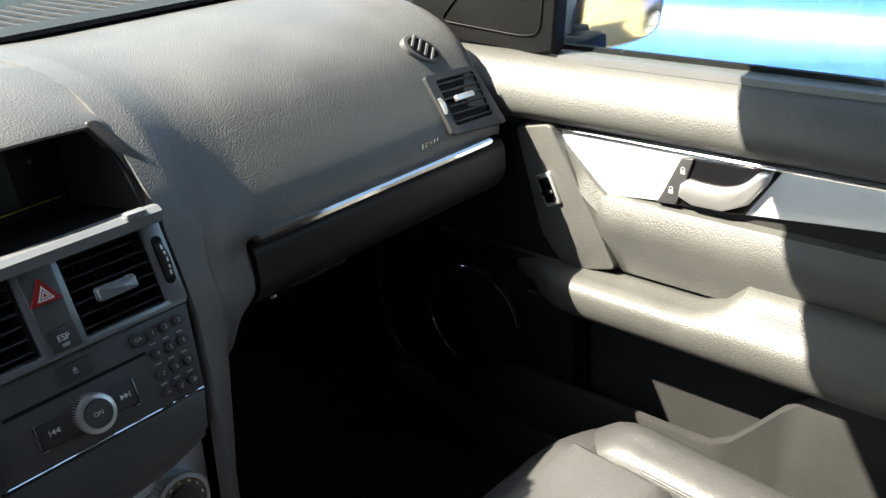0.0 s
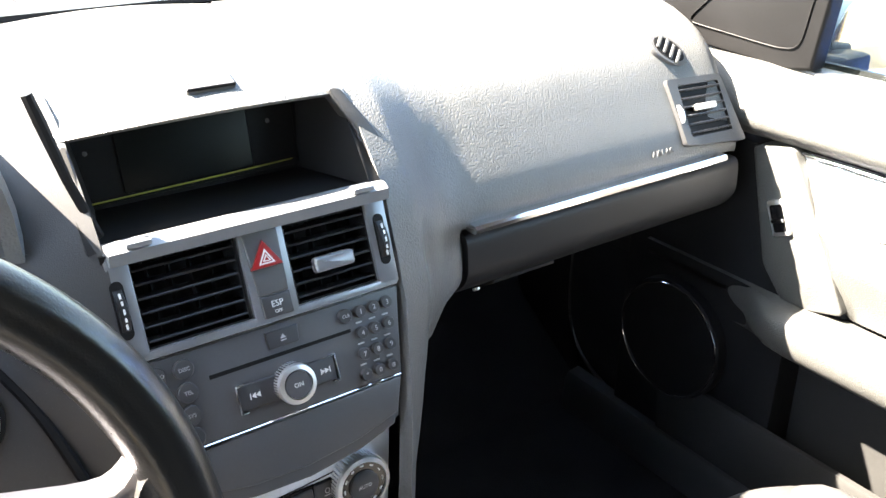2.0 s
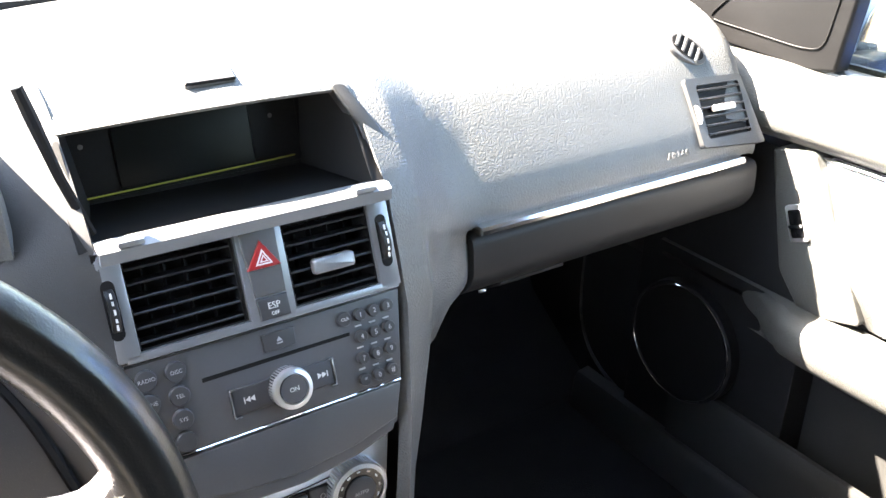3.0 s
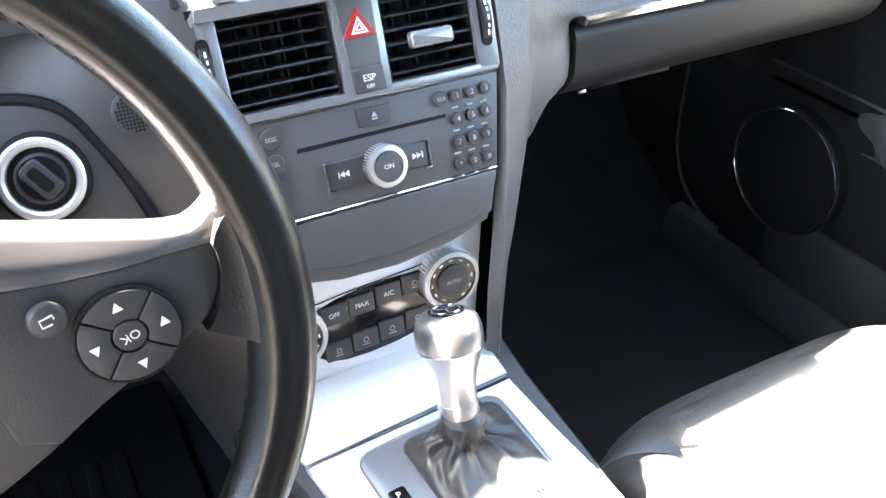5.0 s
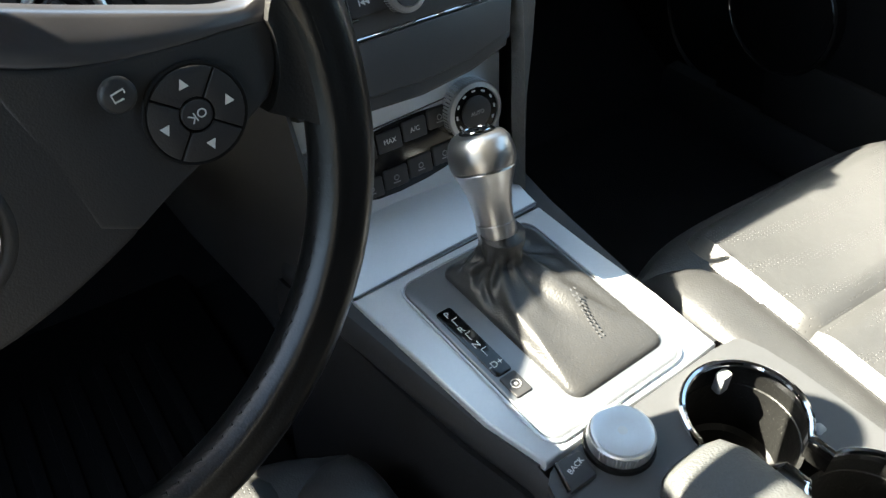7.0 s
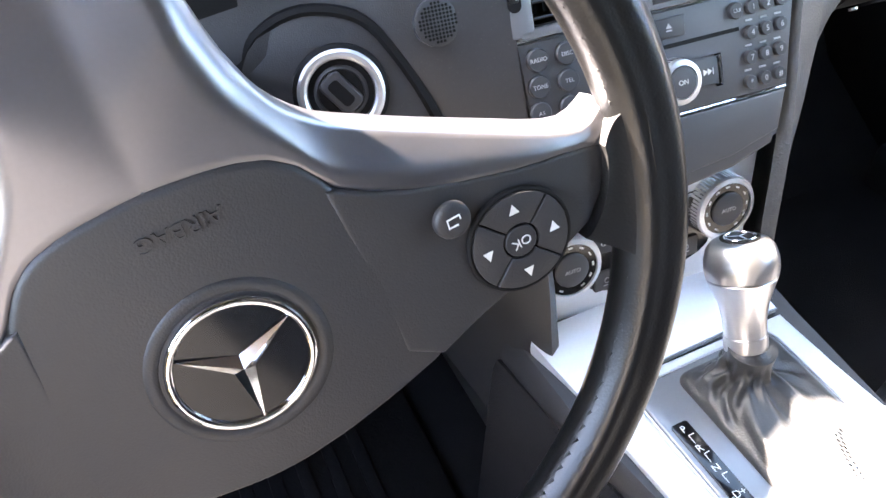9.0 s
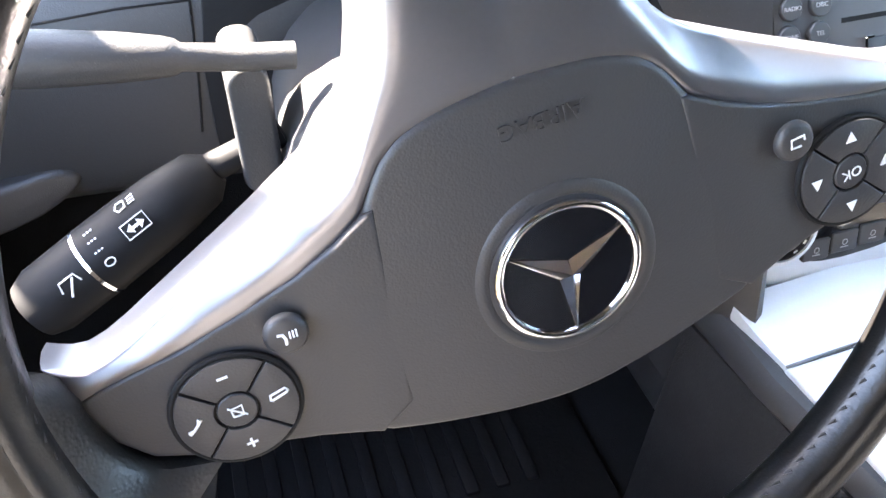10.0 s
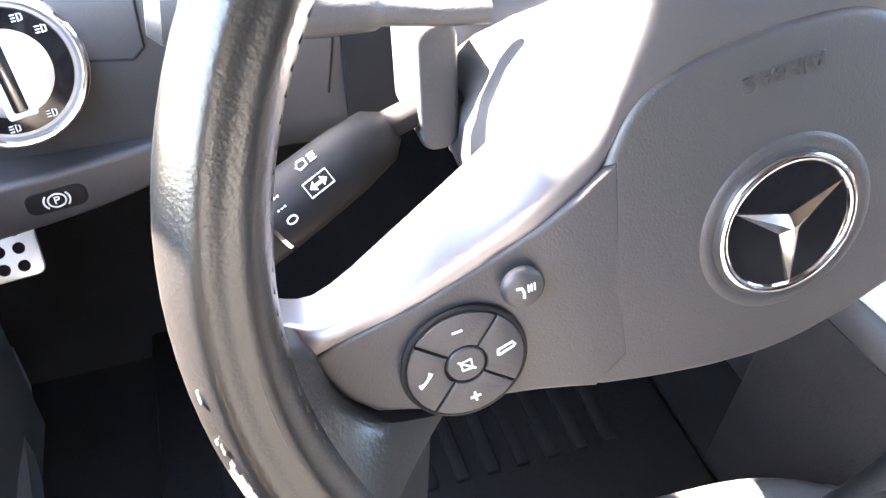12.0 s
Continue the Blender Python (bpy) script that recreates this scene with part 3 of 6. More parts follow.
air_vent(-0.106, -0.0215, 0.0225, 0.0915, "air_vent")
right_vent = air_vent(0.0225, 0.100, 0.0225, 0.0905, "air_vent")
part("slider", prism(rounded(0.040, 0.045, 0.078, 0.058, 0.003), 0.006, 0.014, 0.003, m=STACK), GREY, right_vent, "silver vent slider")
for u, s in ((-0.1195, 1), (0.1105, -1)):
    w = part("thumbwheel", prism(disc(0.021, 28), -0.0035, 0.0035, 0.001, m=STACK @ Matrix.Translation((u, 0.058, -0.006)) @ Matrix.Rotation(radians(90), 4, "Y")), SLAT, stack, "ribbed vent thumbwheel")
    part("slot", prism(rounded(u - 0.0052, 0.0350, u + 0.0052, 0.0810, 0.005), 0.003, 0.0069, m=STACK), BLACK, w)
    part("marking", join(*[box((u, 0.046 + 0.006 * i, 0.0145 - 0.0006 * (i - 2) ** 2), (0.0016, 0.0042, 0.001), m=STACK) for i in range(5)]), PRINT, w)

# hazard switch and lower switch
hz = part("hazard_switch", prism([(-0.0155, 0.0925), (0.0155, 0.0925), (0.0145, 0.0385), (-0.0125, 0.0385)], -0.004, 0.008, 0.0015, m=STACK), FASCIA, stack, "grey hazard switch")
part("triangle", prism([(0.0, 0.084), (0.0145, 0.0615), (-0.0145, 0.0615)], 0.006, 0.0105, 0.001, m=STACK), RED, hz, "red hazard triangle")
for r, w in ((0.0085, 0.0108), (0.0058, 0.0111), (0.0042, 0.0114), (0.0022, 0.0117)):
    tri = [(0.0 + r * math.sin(radians(a)), 0.0685 + r * math.cos(radians(a))) for a in (0, 120, 240)]
    part("marking", prism(tri, 0.0095, w, m=STACK), PRINT if r in (0.0085, 0.0042) else RED, hz)
ep = part("stability_switch", prism([(-0.0122, 0.0375), (0.0145, 0.0375), (0.0150, 0.0190), (-0.0110, 0.0190)], -0.004, 0.0085, 0.0015, m=STACK), BUTTON, stack, "dark grey switch")
part("lettering", lettering("ESP", 0.0075, at(STACK, 0.0015, 0.030, 0.0087)), PRINT, ep)
part("lettering", lettering("OFF", 0.004, at(STACK, 0.0015, 0.0235, 0.0087)), PRINT, ep)

for v, u0, u1, dv in ((0.0145, -0.122, 0.119, 0.0), (-0.067, -0.119, 0.1045, 0.0)):
    part("chrome_line", box(((u0 + u1) / 2, v, 0.0015), (u1 - u0, 0.0022, 0.004), 0.0008, 1, STACK), CHROME, stack, "thin chrome line")

# radio
radio = part("radio", prism([(-0.121, 0.0125), (0.1175, 0.0125), (0.1045, -0.0650), (-0.117, -0.0650)], -0.004, 0.003, 0.001, m=STACK), FASCIA, stack, "dark grey car radio")
part("disc_slot", prism([(-0.0665, -0.0155), (0.0635, -0.0150), (0.0635, -0.0120), (-0.0665, -0.0120)], 0.0, 0.0034, m=STACK), BLACK, radio, "black disc slot")
ej = part("eject_button", prism([(-0.0135, 0.0075), (0.0155, 0.0075), (0.0150, -0.0075), (-0.0130, -0.0075)], 0, 0.0050, 0.001, m=STACK), BUTTON, radio)
part("marking", prism([(-0.0015, -0.0005), (0.0035, -0.0005), (0.001, 0.0032)], 0.0045, 0.0054, m=STACK), DIM, ej)
part("marking", box((0.001, -0.0022, 0.005), (0.005, 0.001, 0.0008), m=STACK), DIM, ej)


def key(u, v, r, s, size, mat=DIM):
    k = part("key", spin([(0, 0), (r, 0), (r, 0.0042), (r * 0.9, 0.0052), (0, 0.0054)], 24, at(STACK, u, v, 0.002)), BUTTON, radio)
    if s:
        part("lettering", lettering(s, size, at(STACK, u, v, 0.0076), 0.0002), mat, k)
    return k


for u, v, s in ((-0.108, 0.000, "RADIO"), (-0.0852, 0.000, "DISC"), (-0.1095, -0.019, "TONE"), (-0.0862, -0.0192, "TEL"), (-0.1115, -0.0378, "AS"), (-0.0876, -0.0378, "SYS"),
                (-0.1130, -0.0555, ""), (-0.0890, -0.0560, "")):
    key(u, v, 0.0083, s, 0.0044)
for r, names in enumerate((("1", "2", "3"), ("4", "5", "6"), ("7", "8", "9"), ("*", "0", "#"))):
    for c, s in enumerate(names):
        key(0.0752 + 0.0137 * c - 0.0021 * r, 0.0008 + 0.0006 * c - 0.0189 * r, 0.0055, s, 0.0062)
key(0.0602, 0.0008, 0.0064, "CLR", 0.0042)
for c, u in enumerate((0.073, 0.0865, 0.1)):
    for r in range(3):
        part("marking", box((u - 0.002 * r, -0.0088 - 0.0189 * r, 0.0033), (0.006, 0.0014, 0.0006), m=STACK), DIM, radio)
rk = part("rocker", prism(rounded(-0.0475, -0.0505, 0.0415, -0.0285, 0.002), 0, 0.0052, 0.0012, m=STACK), BUTTON, radio, "long skip rocker")
for u, s in ((-0.0485, 1), (0.0425, -1)):
    part("bracket", join(box((u, -0.0395, 0.004), (0.0018, 0.024, 0.006), 0.0006, 1, STACK), box((u + 0.003 * s, -0.0277, 0.004), (0.006, 0.0014, 0.006), m=STACK),
                         box((u + 0.003 * s, -0.0513, 0.004), (0.006, 0.0014, 0.006), m=STACK)), CHROME, rk)
for u, s in ((-0.031, -1), (0.029, 1)):
    for k in (0, 1):
        part("marking", prism([(u + s * 0.004 * k - 0.002 * s, -0.0420), (u + s * 0.004 * k - 0.002 * s, -0.0370), (u + s * (0.004 * k + 0.002), -0.0395)][::s], 0.005, 0.0056, m=STACK), PRINT, rk)
    part("marking", box((u + s * 0.0068, -0.0395, 0.0054), (0.0008, 0.005, 0.0006), m=STACK), PRINT, rk)
KNOB = at(STACK, 0.0005, -0.0400, 0.003)
kn = part("volume_knob", spin([(0, 0), (0.0175, 0), (0.0175, 0.011), (0.0165, 0.0140), (0.0130, 0.0150), (0.0122, 0.0130)], 48, KNOB), SATIN, radio, "silver ribbed volume knob")
part("ribbing", join(*[box((0.0176 * math.cos(a), 0.0176 * math.sin(a), 0.006), (0.0009, 0.0009, 0.009), m=KNOB) for a in [2 * math.pi * i / 48 for i in range(48)]]), CHROME, kn)
part("cap", spin([(0, 0.012), (0.0121, 0.012), (0.0119, 0.0143), (0, 0.0152)], 36, KNOB), FASCIA, kn)
part("lettering", lettering("ON", 0.0055, at(KNOB, 0, 0, 0.0153), 0.0002), PRINT, kn)
# cover under the radio with its bowed lower seam
cover = part("storage_cover", prism([(-0.1165, -0.0695), (0.1035, -0.0685), (0.0935, -0.0995), (0.05, -0.1105), (0.0, -0.1155), (-0.05, -0.1135), (-0.1105, -0.1025)], -0.004, 0.0035, 0.002, m=STACK), FASCIA, stack,
             "dark grey storage flap")

# ---- climate panel ----
CLIM_TILT = 8
CLIM = slope((-0.0201, 0.2244, 0.7378), CLIM_TILT) @ Matrix.Diagonal((1.0126, 1.104, 1, 1)) @ Matrix.Translation((0, 0.109, 0))
climate = thing("climate_panel", (-0.03, 0.19, 0.66), "silver climate panel with two round dials and black keys", "control panel")
part("panel", prism([(-0.112, -0.1030), (0.06, -0.1080), (0.112, -0.1090), (0.098, -0.2080), (-0.118, -0.2080)], -0.03, 0.0, 0.002, m=CLIM), SILVER, climate, "satin silver panel")
part("flap_lip", prism([(-0.113, -0.098), (0.0945, -0.098), (0.0890, -0.1105), (0.05, -0.1215), (0.0, -0.1270), (-0.05, -0.1250), (-0.1125, -0.1135)], -0.03, 0.0005, 0.003, 3, STACK), FASCIA, stack, "curved lip under the storage flap")
part("key_line", tube([CLIM @ Vector((u, v, 0.001)) for u, v in ((-0.058, -0.1375), (-0.02, -0.1340), (0.02, -0.1320), (0.055, -0.1300))], 0.0008, 6), CHROME, climate, "thin bright line above the keys")
keys_ = part("key_block", prism(soften([(-0.055, -0.137), (0.062, -0.132), (0.068, -0.160), (0.06, -0.190), (-0.05, -0.198), (-0.06, -0.165)], 2), -0.004, 0.002, 0.001, m=CLIM), GLOSS, climate, "black key block with a narrow display")
for r, (v, names) in enumerate(((-0.1465, ("OFF", "MAX", "A/C", "")), (-0.1790, ("", "", "", "")))):
    for i, s in enumerate(names):
        u = -0.037 + 0.0255 * i
        vv = v + 0.0022 * (i - 1.5)
        b = part("key", prism(rounded(u - 0.0118, vv - 0.0085, u + 0.0118, vv + 0.0085, 0.0015), 0, 0.0042, 0.001, m=CLIM), BUTTON, climate)
        if s:
            part("lettering", lettering(s, 0.0058, at(CLIM, u, vv, 0.0044), 0.0002), PRINT, b)
        else:
            part("marking", join(ring(0.0022, 0.0004, 16, 6, at(CLIM, u, vv, 0.0043)), box((u, vv - 0.004, 0.0043), (0.007, 0.0008, 0.0005), m=CLIM)), DIM, b)


def climate_dial(u, v, side):
    D = slope(CLIM @ Vector((u, v, 0)), CLIM_TILT) @ Matrix.Scale(1.04, 4)
    d = part("dial", spin([(0, -0.004), (0.0270, -0.004), (0.0270, 0.014), (0.0262, 0.0155), (0.0225, 0.0165), (0.0222, 0.0145)], 48, D), SATIN, climate, "silver-rimmed temperature dial")
    part("ribbing", join(*[box((0.0271 * math.cos(a), 0.0271 * math.sin(a), 0.006), (0.0009, 0.0009, 0.014), m=D) for a in [2 * math.pi * i / 56 for i in range(56)]]), CHROME, d)
    part("scale_ring", spin([(0, 0.013), (0.0224, 0.013), (0.0224, 0.0148), (0, 0.0148)], 40, D), GLOSS, d)
    for i in range(11):
        a = radians(-60 + 30 * i)
        size = (0.0034, 0.0014, 0.0006)
        part("marking", box((0, 0, 0), size, m=D @ Matrix.Translation((0.019 * math.cos(a), 0.019 * math.sin(a), 0.0150)) @ Matrix.Rotation(a + math.pi / 2, 4, "Z")), PRINT, d)
    cap = part("cap", spin([(0, 0.014), (0.0145, 0.014), (0.0145, 0.0165), (0.013, 0.0175), (0, 0.0178)], 36, D), BUTTON, d)
    part("lettering", lettering("AUTO", 0.0048, at(D, 0, 0, 0.0179), 0.0002), DIM, cap)


climate_dial(-0.0755, -0.1560, -1)
climate_dial(0.0705, -0.1455, 1)
# cheeks that run from the stack down to the tunnel
for name, prof in (("cheek", [(0.100, 0.262, 0.80), (0.0985, 0.246, 0.77), (0.0965, 0.233, 0.742), (0.089, 0.226, 0.69), (0.083, 0.216, 0.615), (0.125, 0.25, 0.45), (0.13, 0.60, 0.40), (0.15, 0.62, 0.78), (0.15, 0.35, 0.82)]),
                   ("cheek", [(-0.132, 0.255, 0.80), (-0.1345, 0.244, 0.77), (-0.1370, 0.233, 0.742), (-0.1405, 0.226, 0.69), (-0.1430, 0.216, 0.622), (-0.145, 0.25, 0.45), (-0.13, 0.60, 0.40), (-0.15, 0.62, 0.78), (-0.15, 0.35, 0.82)])):
    s = 1 if prof[0][0] > 0 else -1
    inner = [(x - s * 0.03, y + 0.006, z) for x, y, z in prof]
    part(name, loft([prof, inner]), LOWER, stack)
part("core", box((-0.02, 0.42, 0.60), (0.22, 0.36, 0.40), 0.01), LOWER, stack)

# ---- steering wheel ----
wheel = thing("steering_wheel", (-0.37, 0.02, 0.88), "worn black leather steering wheel turned upside down with a silver spoke", "steering wheel")
R0, RT = 0.2228, 0.0183
RIMC = slope((-0.3753, 0.0184, 0.8876), 13.3, 3.3) @ pose(0, 0, 0, 0, 0, 7)
bm = bmesh.new()
NR, NT = 120, 40
vs = []
for i in range(NR):
    a = 2 * math.pi * i / NR
    # thicker grips beside the spokes
    g = max(0, 1 - abs(abs(math.degrees(math.atan2(math.sin(a), abs(math.cos(a))))) - 18) / 24)
    row_ = []
    for j in range(NT):
        b = 2 * math.pi * j / NT
        d = math.degrees(b)
        rr = RT * (1 + 0.04 * g + 0.03 * math.cos(2 * b))
        rr += 0.0011 * math.exp(-((d - 62) / 11) ** 2) - 0.0013 * math.exp(-((d - 96) / 12) ** 2) + 0.0006 * math.exp(-((d - 122) / 12) ** 2)
        row_.append(bm.verts.new(((R0 + rr * math.cos(b)) * math.cos(a), (R0 + rr * math.cos(b)) * math.sin(a), rr * 0.95 * math.sin(b))))
    vs.append(row_)
for i in range(NR):
    for j in range(NT):
        bm.faces.new((vs[i][j], vs[(i + 1) % NR][j], vs[(i + 1) % NR][(j + 1) % NT], vs[i][(j + 1) % NT]))
bm.transform(RIMC)
rim = part("rim", bm, RIM, wheel, "worn black leather rim")
st = bmesh.new()
for i in range(150):
    a = 2 * math.pi * i / 150
    p = Matrix.Rotation(a, 4, "Z") @ Matrix.Translation((R0 - 0.0171, 0, 0.0058)) @ Matrix.Rotation(radians(28), 4, "X")
    st = join(st, box((0, 0, 0), (0.0016, 0.0052, 0.0016), m=RIMC @ p))
part("stitching", st, THREAD, rim, "dark thread stitching")
# flaked finish on the outer edge of the rim
rng = random.Random(4)
flakes = bmesh.new()
for i in range(110):
    a = radians(rng.gauss(190.5, 5.0))
    b = radians(rng.gauss(36, 5))
    r = rng.uniform(0.0002, 0.0008)
    F = RIMC @ Matrix.Rotation(a, 4, "Z") @ Matrix.Translation((R0, 0, 0)) @ Matrix.Rotation(-b, 4, "Y") @ Matrix.Translation((RT * 1.035, 0, 0)) @ Matrix.Rotation(radians(90), 4, "Y")
    flakes = join(flakes, prism([(r * rng.uniform(0.4, 1.2) * math.cos(k), 4.5 * r * rng.uniform(0.3, 1.2) * math.sin(k)) for k in range(6)], -0.0006, 0.0001, m=F))
part("worn_flakes", flakes, SCUFF, rim, "pale worn flakes")

# pairs along the arm: the edge against the dark cover, and the outer edge
ARM_IN = [(0.192, 0.0185), (0.186, 0.0202), (0.180, 0.0220), (0.174, 0.0236), (0.166, 0.0258), (0.155, 0.0278), (0.1436, 0.0300), (0.132, 0.0325), (0.120, 0.0355), (0.108, 0.0392), (0.0963, 0.0435), (0.086, 0.0478),
          (0.077, 0.0520), (0.069, 0.0570), (0.063, 0.0650), (0.0565, 0.0738), (0.047, 0.0810), (0.034, 0.0850), (0.022, 0.0868), (0.010, 0.0880), (0.0, 0.0885), (0.0, 0.1150), (0.0, 0.1500), (0.0, 0.1940)]
ARM_OUT = [(0.1965, 0.0350), (0.1925, 0.0325), (0.188, 0.0303), (0.182, 0.0293), (0.174, 0.0312), (0.164, 0.0352), (0.148, 0.0428), (0.132, 0.0503), (0.117, 0.0573), (0.103, 0.0642), (0.0902, 0.0708), (0.0815, 0.0752),
           (0.0735, 0.0798), (0.0665, 0.0858), (0.061, 0.0918), (0.0565, 0.0985), (0.0525, 0.1060), (0.0500, 0.1130), (0.0475, 0.1200), (0.0453, 0.1290), (0.0432, 0.1400), (0.0418, 0.1510), (0.0405, 0.1630), (0.0385, 0.1940)]
mirror_ = lambda pts: [(-u, v) for u, v in reversed(pts)]
hub_half = [(0.030, 0.0862), (0.0455, 0.0822), (0.0545, 0.0760), (0.0615, 0.0672), (0.067, 0.0578), (0.0735, 0.0435), (0.0815, 0.0200), (0.087, -0.005), (0.0895, -0.025), (0.0885, -0.0410), (0.061, -0.0488), (0.0347, -0.0548), (0.012, -0.0582)]
hub_pts = [(0.0, 0.0885)] + hub_half + [(0.0, -0.0588)] + mirror_(hub_half)


def spoke_lift(u, v):
    return 0.0040 * ease((0.125 - abs(u)) / 0.045) - 0.008 * ease((abs(u) - 0.145) / 0.055)


def arm_section(p, q, side):
    """From the cover's edge over the rounded front of the arm to its side wall."""
    base = min(0.0035, 0.0012 + spoke_lift(p[0], 0)) - 2.0 * max(0, p[1] - 0.095) ** 2
    wide = math.hypot(q[0] - p[0], q[1] - p[1])
    top = ease((q[1] - 0.09) / 0.04)
    deep, flat, curl = min(0.010, 0.32 * wide), 0.30 + 0.48 * top, 1.25 + 0.5 * top
    out = []
    for k in range(-1 if p[0] > 0 else 0, 11):
        t = k / 10
        out.append((side * (p[0] + (q[0] - p[0]) * t), p[1] + (q[1] - p[1]) * t, base - deep * max(0, (t - flat) / (1 - flat)) ** curl - (0.002 if k < 0 else 0)))
    if p[0] <= 0:
        out = [out[0]] + out
    x, y, w = out[-1]
    return out + [(x + side * 0.0006, y + 0.0008, w - 0.004), (x + side * 0.0008, y + 0.001, w - 0.012), (x, y, -0.032)]


silver = join(*[loft([arm_section(p, q, side) for p, q in zip(ARM_IN, ARM_OUT)], closed=False, m=WHEEL) for side in (1, -1)])
bmesh.ops.remove_doubles(silver, verts=silver.verts, dist=1e-5)
part("silver_spoke", silver, SPOKE, wheel, "satin silver spoke trim", 60)


hub_pts = nip(hub_pts, 0.006, 2)


def hub_lift(u, v):
    return 0.0075 - 0.50 * (u * u) - 0.45 * v * v


part("airbag_cover", prism(hub_pts, -0.03, 0.001, 0.0035, 4, WHEEL, 3, hub_lift), HUB, wheel, "matt dark grey airbag cover")

for s in (1, -1):
    sp = [(0.062, 0.0590), (0.067, 0.0578), (0.080, 0.0505), (0.0963, 0.0435), (0.120, 0.0355), (0.1436, 0.0300), (0.166, 0.0258), (0.190, 0.0195), (0.1885, 0.0080), (0.184, -0.0040), (0.174, -0.0150),
          (0.158, -0.0200), (0.130, -0.0267), (0.110, -0.0322), (0.098, -0.0358), (0.086, -0.0400), (0.070, -0.030)]
    pts = [(u * s, v) for u, v in sp][::s]
    spoke = part("spoke", prism(pts, -0.026, 0.002, 0.0020, 3, WHEEL, 2, spoke_lift), HUB, wheel, "dark grey switch spoke")
    # leather web between the spoke's end and the rim
    inner = soften([(0.188, 0.0205), (0.1885, 0.014), (0.186, 0.001), (0.181, -0.010), (0.173, -0.0195)] + ([(0.160, -0.0235), (0.150, -0.0260)] if s < 0 else [(0.169, -0.0205)]), 1, False)
    web = []
    for i, (u, v) in enumerate(inner):
        f = i / (len(inner) - 1)
        a = radians(6.5 - (39.5 if s < 0 else 23.5) * f)
        p = Vector((u * s, v, 0.001))
        q = WHEEL.inverted() @ RIMC @ Vector((s * (R0 - RT * 0.35) * math.cos(a), (R0 - RT * 0.35) * math.sin(a), RT * 0.88))
        h = WHEEL.inverted() @ RIMC @ Vector((s * (R0 - RT * 0.95) * math.cos(a), (R0 - RT * 0.95) * math.sin(a), RT * 0.36))
        front = []
        for k in range(9):
            t = k / 8
            c = p * (1 - t) ** 2 + h * 2 * t * (1 - t) + q * t * t
            bend = (0.017 if s < 0 else 0.003) * f ** 3 * math.sin(math.pi * t)
            front.append(Vector((c.x + bend * s, c.y + bend, c.z)))
        back = [c - Vector((0, 0, 0.016)) for c in reversed(front)]
        web.append([WHEEL @ c for c in front + back])
    part("sleeve", loft(web), GRAINED, wheel, "leather sleeve", 50)
    P = at(WHEEL, 0.136 * s, -0.0022, 0.003) @ Matrix.Diagonal((1.055, 1.055, 1, 1))
    pad = part("control_pad", spin([(0, 0), (0.0245, 0), (0.0245, 0.0012), (0.0228, 0.0014)], 40, P), BLACK, spoke, "round black control pad")
    for q in range(4):
        a0 = 45 + 90 * q + 1.4
        arc = [(0.0225 * math.cos(radians(a)), 0.0225 * math.sin(radians(a))) for a in [a0 + 87.2 * i / 10 for i in range(11)]]
        inn = [(0.0085 * math.cos(radians(a)), 0.0085 * math.sin(radians(a))) for a in [a0 + 85.2 - 83.2 * i / 6 for i in range(7)]]
        k = part("key", prism(arc + inn, 0, 0.0032, 0.0004, 2, P), HUB, pad)
        c = radians(90 * (q + 1))
        G = P @ Matrix.Translation((0.0158 * math.cos(c), 0.0158 * math.sin(c), 0.0033))
        if s > 0:
            part("marking", prism([(-0.0024, 0.0020), (0.0024, 0.0020), (0.0, -0.0026)][::-1] if q in (1, 2) else [(-0.0024, -0.0020), (0.0024, -0.0020), (0.0, 0.0026)], -0.0002, 0.0003, m=G), PRINT, k)
        elif q == 0:
            part("marking", box((0, 0, 0), (0.0040, 0.0009, 0.0006), m=G), PRINT, k)
        elif q == 2:
            part("marking", join(box((0, 0, 0), (0.0042, 0.0009, 0.0006), m=G), box((0, 0, 0), (0.0009, 0.0042, 0.0006), m=G)), PRINT, k)
        elif q == 1:
            part("marking", join(tube([(-0.003, -0.002, 0), (-0.001, -0.0014, 0), (0.001, 0.0004, 0), (0.0025, 0.0026, 0)], [0.0011, 0.0006, 0.0006, 0.0011], 6, m=G)), PRINT, k)
        else:
            part("marking", join(tube([(-0.0035, -0.0012, 0), (-0.003, 0.001, 0), (0.003, 0.0022, 0), (0.0038, 0.0005, 0)], 0.0005, 6, m=G), tube([(-0.003, -0.0014, 0), (0.0034, 0.0002, 0)], 0.0005, 6, m=G)), PRINT, k)
    mid = part("centre_key", spin([(0, 0), (0.0074, 0), (0.0074, 0.0026), (0.0069, 0.0032), (0, 0.0034)], 28, P), HUB, pad)
    part("groove", ring(0.0235, 0.0012, 48, 8, at(P, 0, 0, 0.0012)), BLACK, pad)
    if s > 0:
        part("lettering", lettering("OK", 0.0062, at(P, 0, 0, 0.0037, 180 + 8), 0.0002), PRINT, mid)
    else:
        part("marking", join(tube([(-0.002, -0.0018, 0), (-0.002, 0.0018, 0), (0.0022, 0.0022, 0), (0.0018, -0.002, 0), (-0.002, -0.0018, 0)], 0.0004, 6, m=at(P, 0, 0, 0.0037)),
                             tube([(-0.003, 0.0026, 0), (0.003, -0.0026, 0)], 0.0004, 6, m=at(P, 0, 0, 0.0037))), PRINT, mid)
    B = at(HUB_AXES, 0.1120 * s, 0.0252, 0.0070)
    small = part("round_button", spin([(0, 0), (0.0090, 0), (0.0090, 0.0018), (0.0080, 0.0034), (0.0068, 0.0040), (0, 0.0042)], 30, B), HUB, spoke)
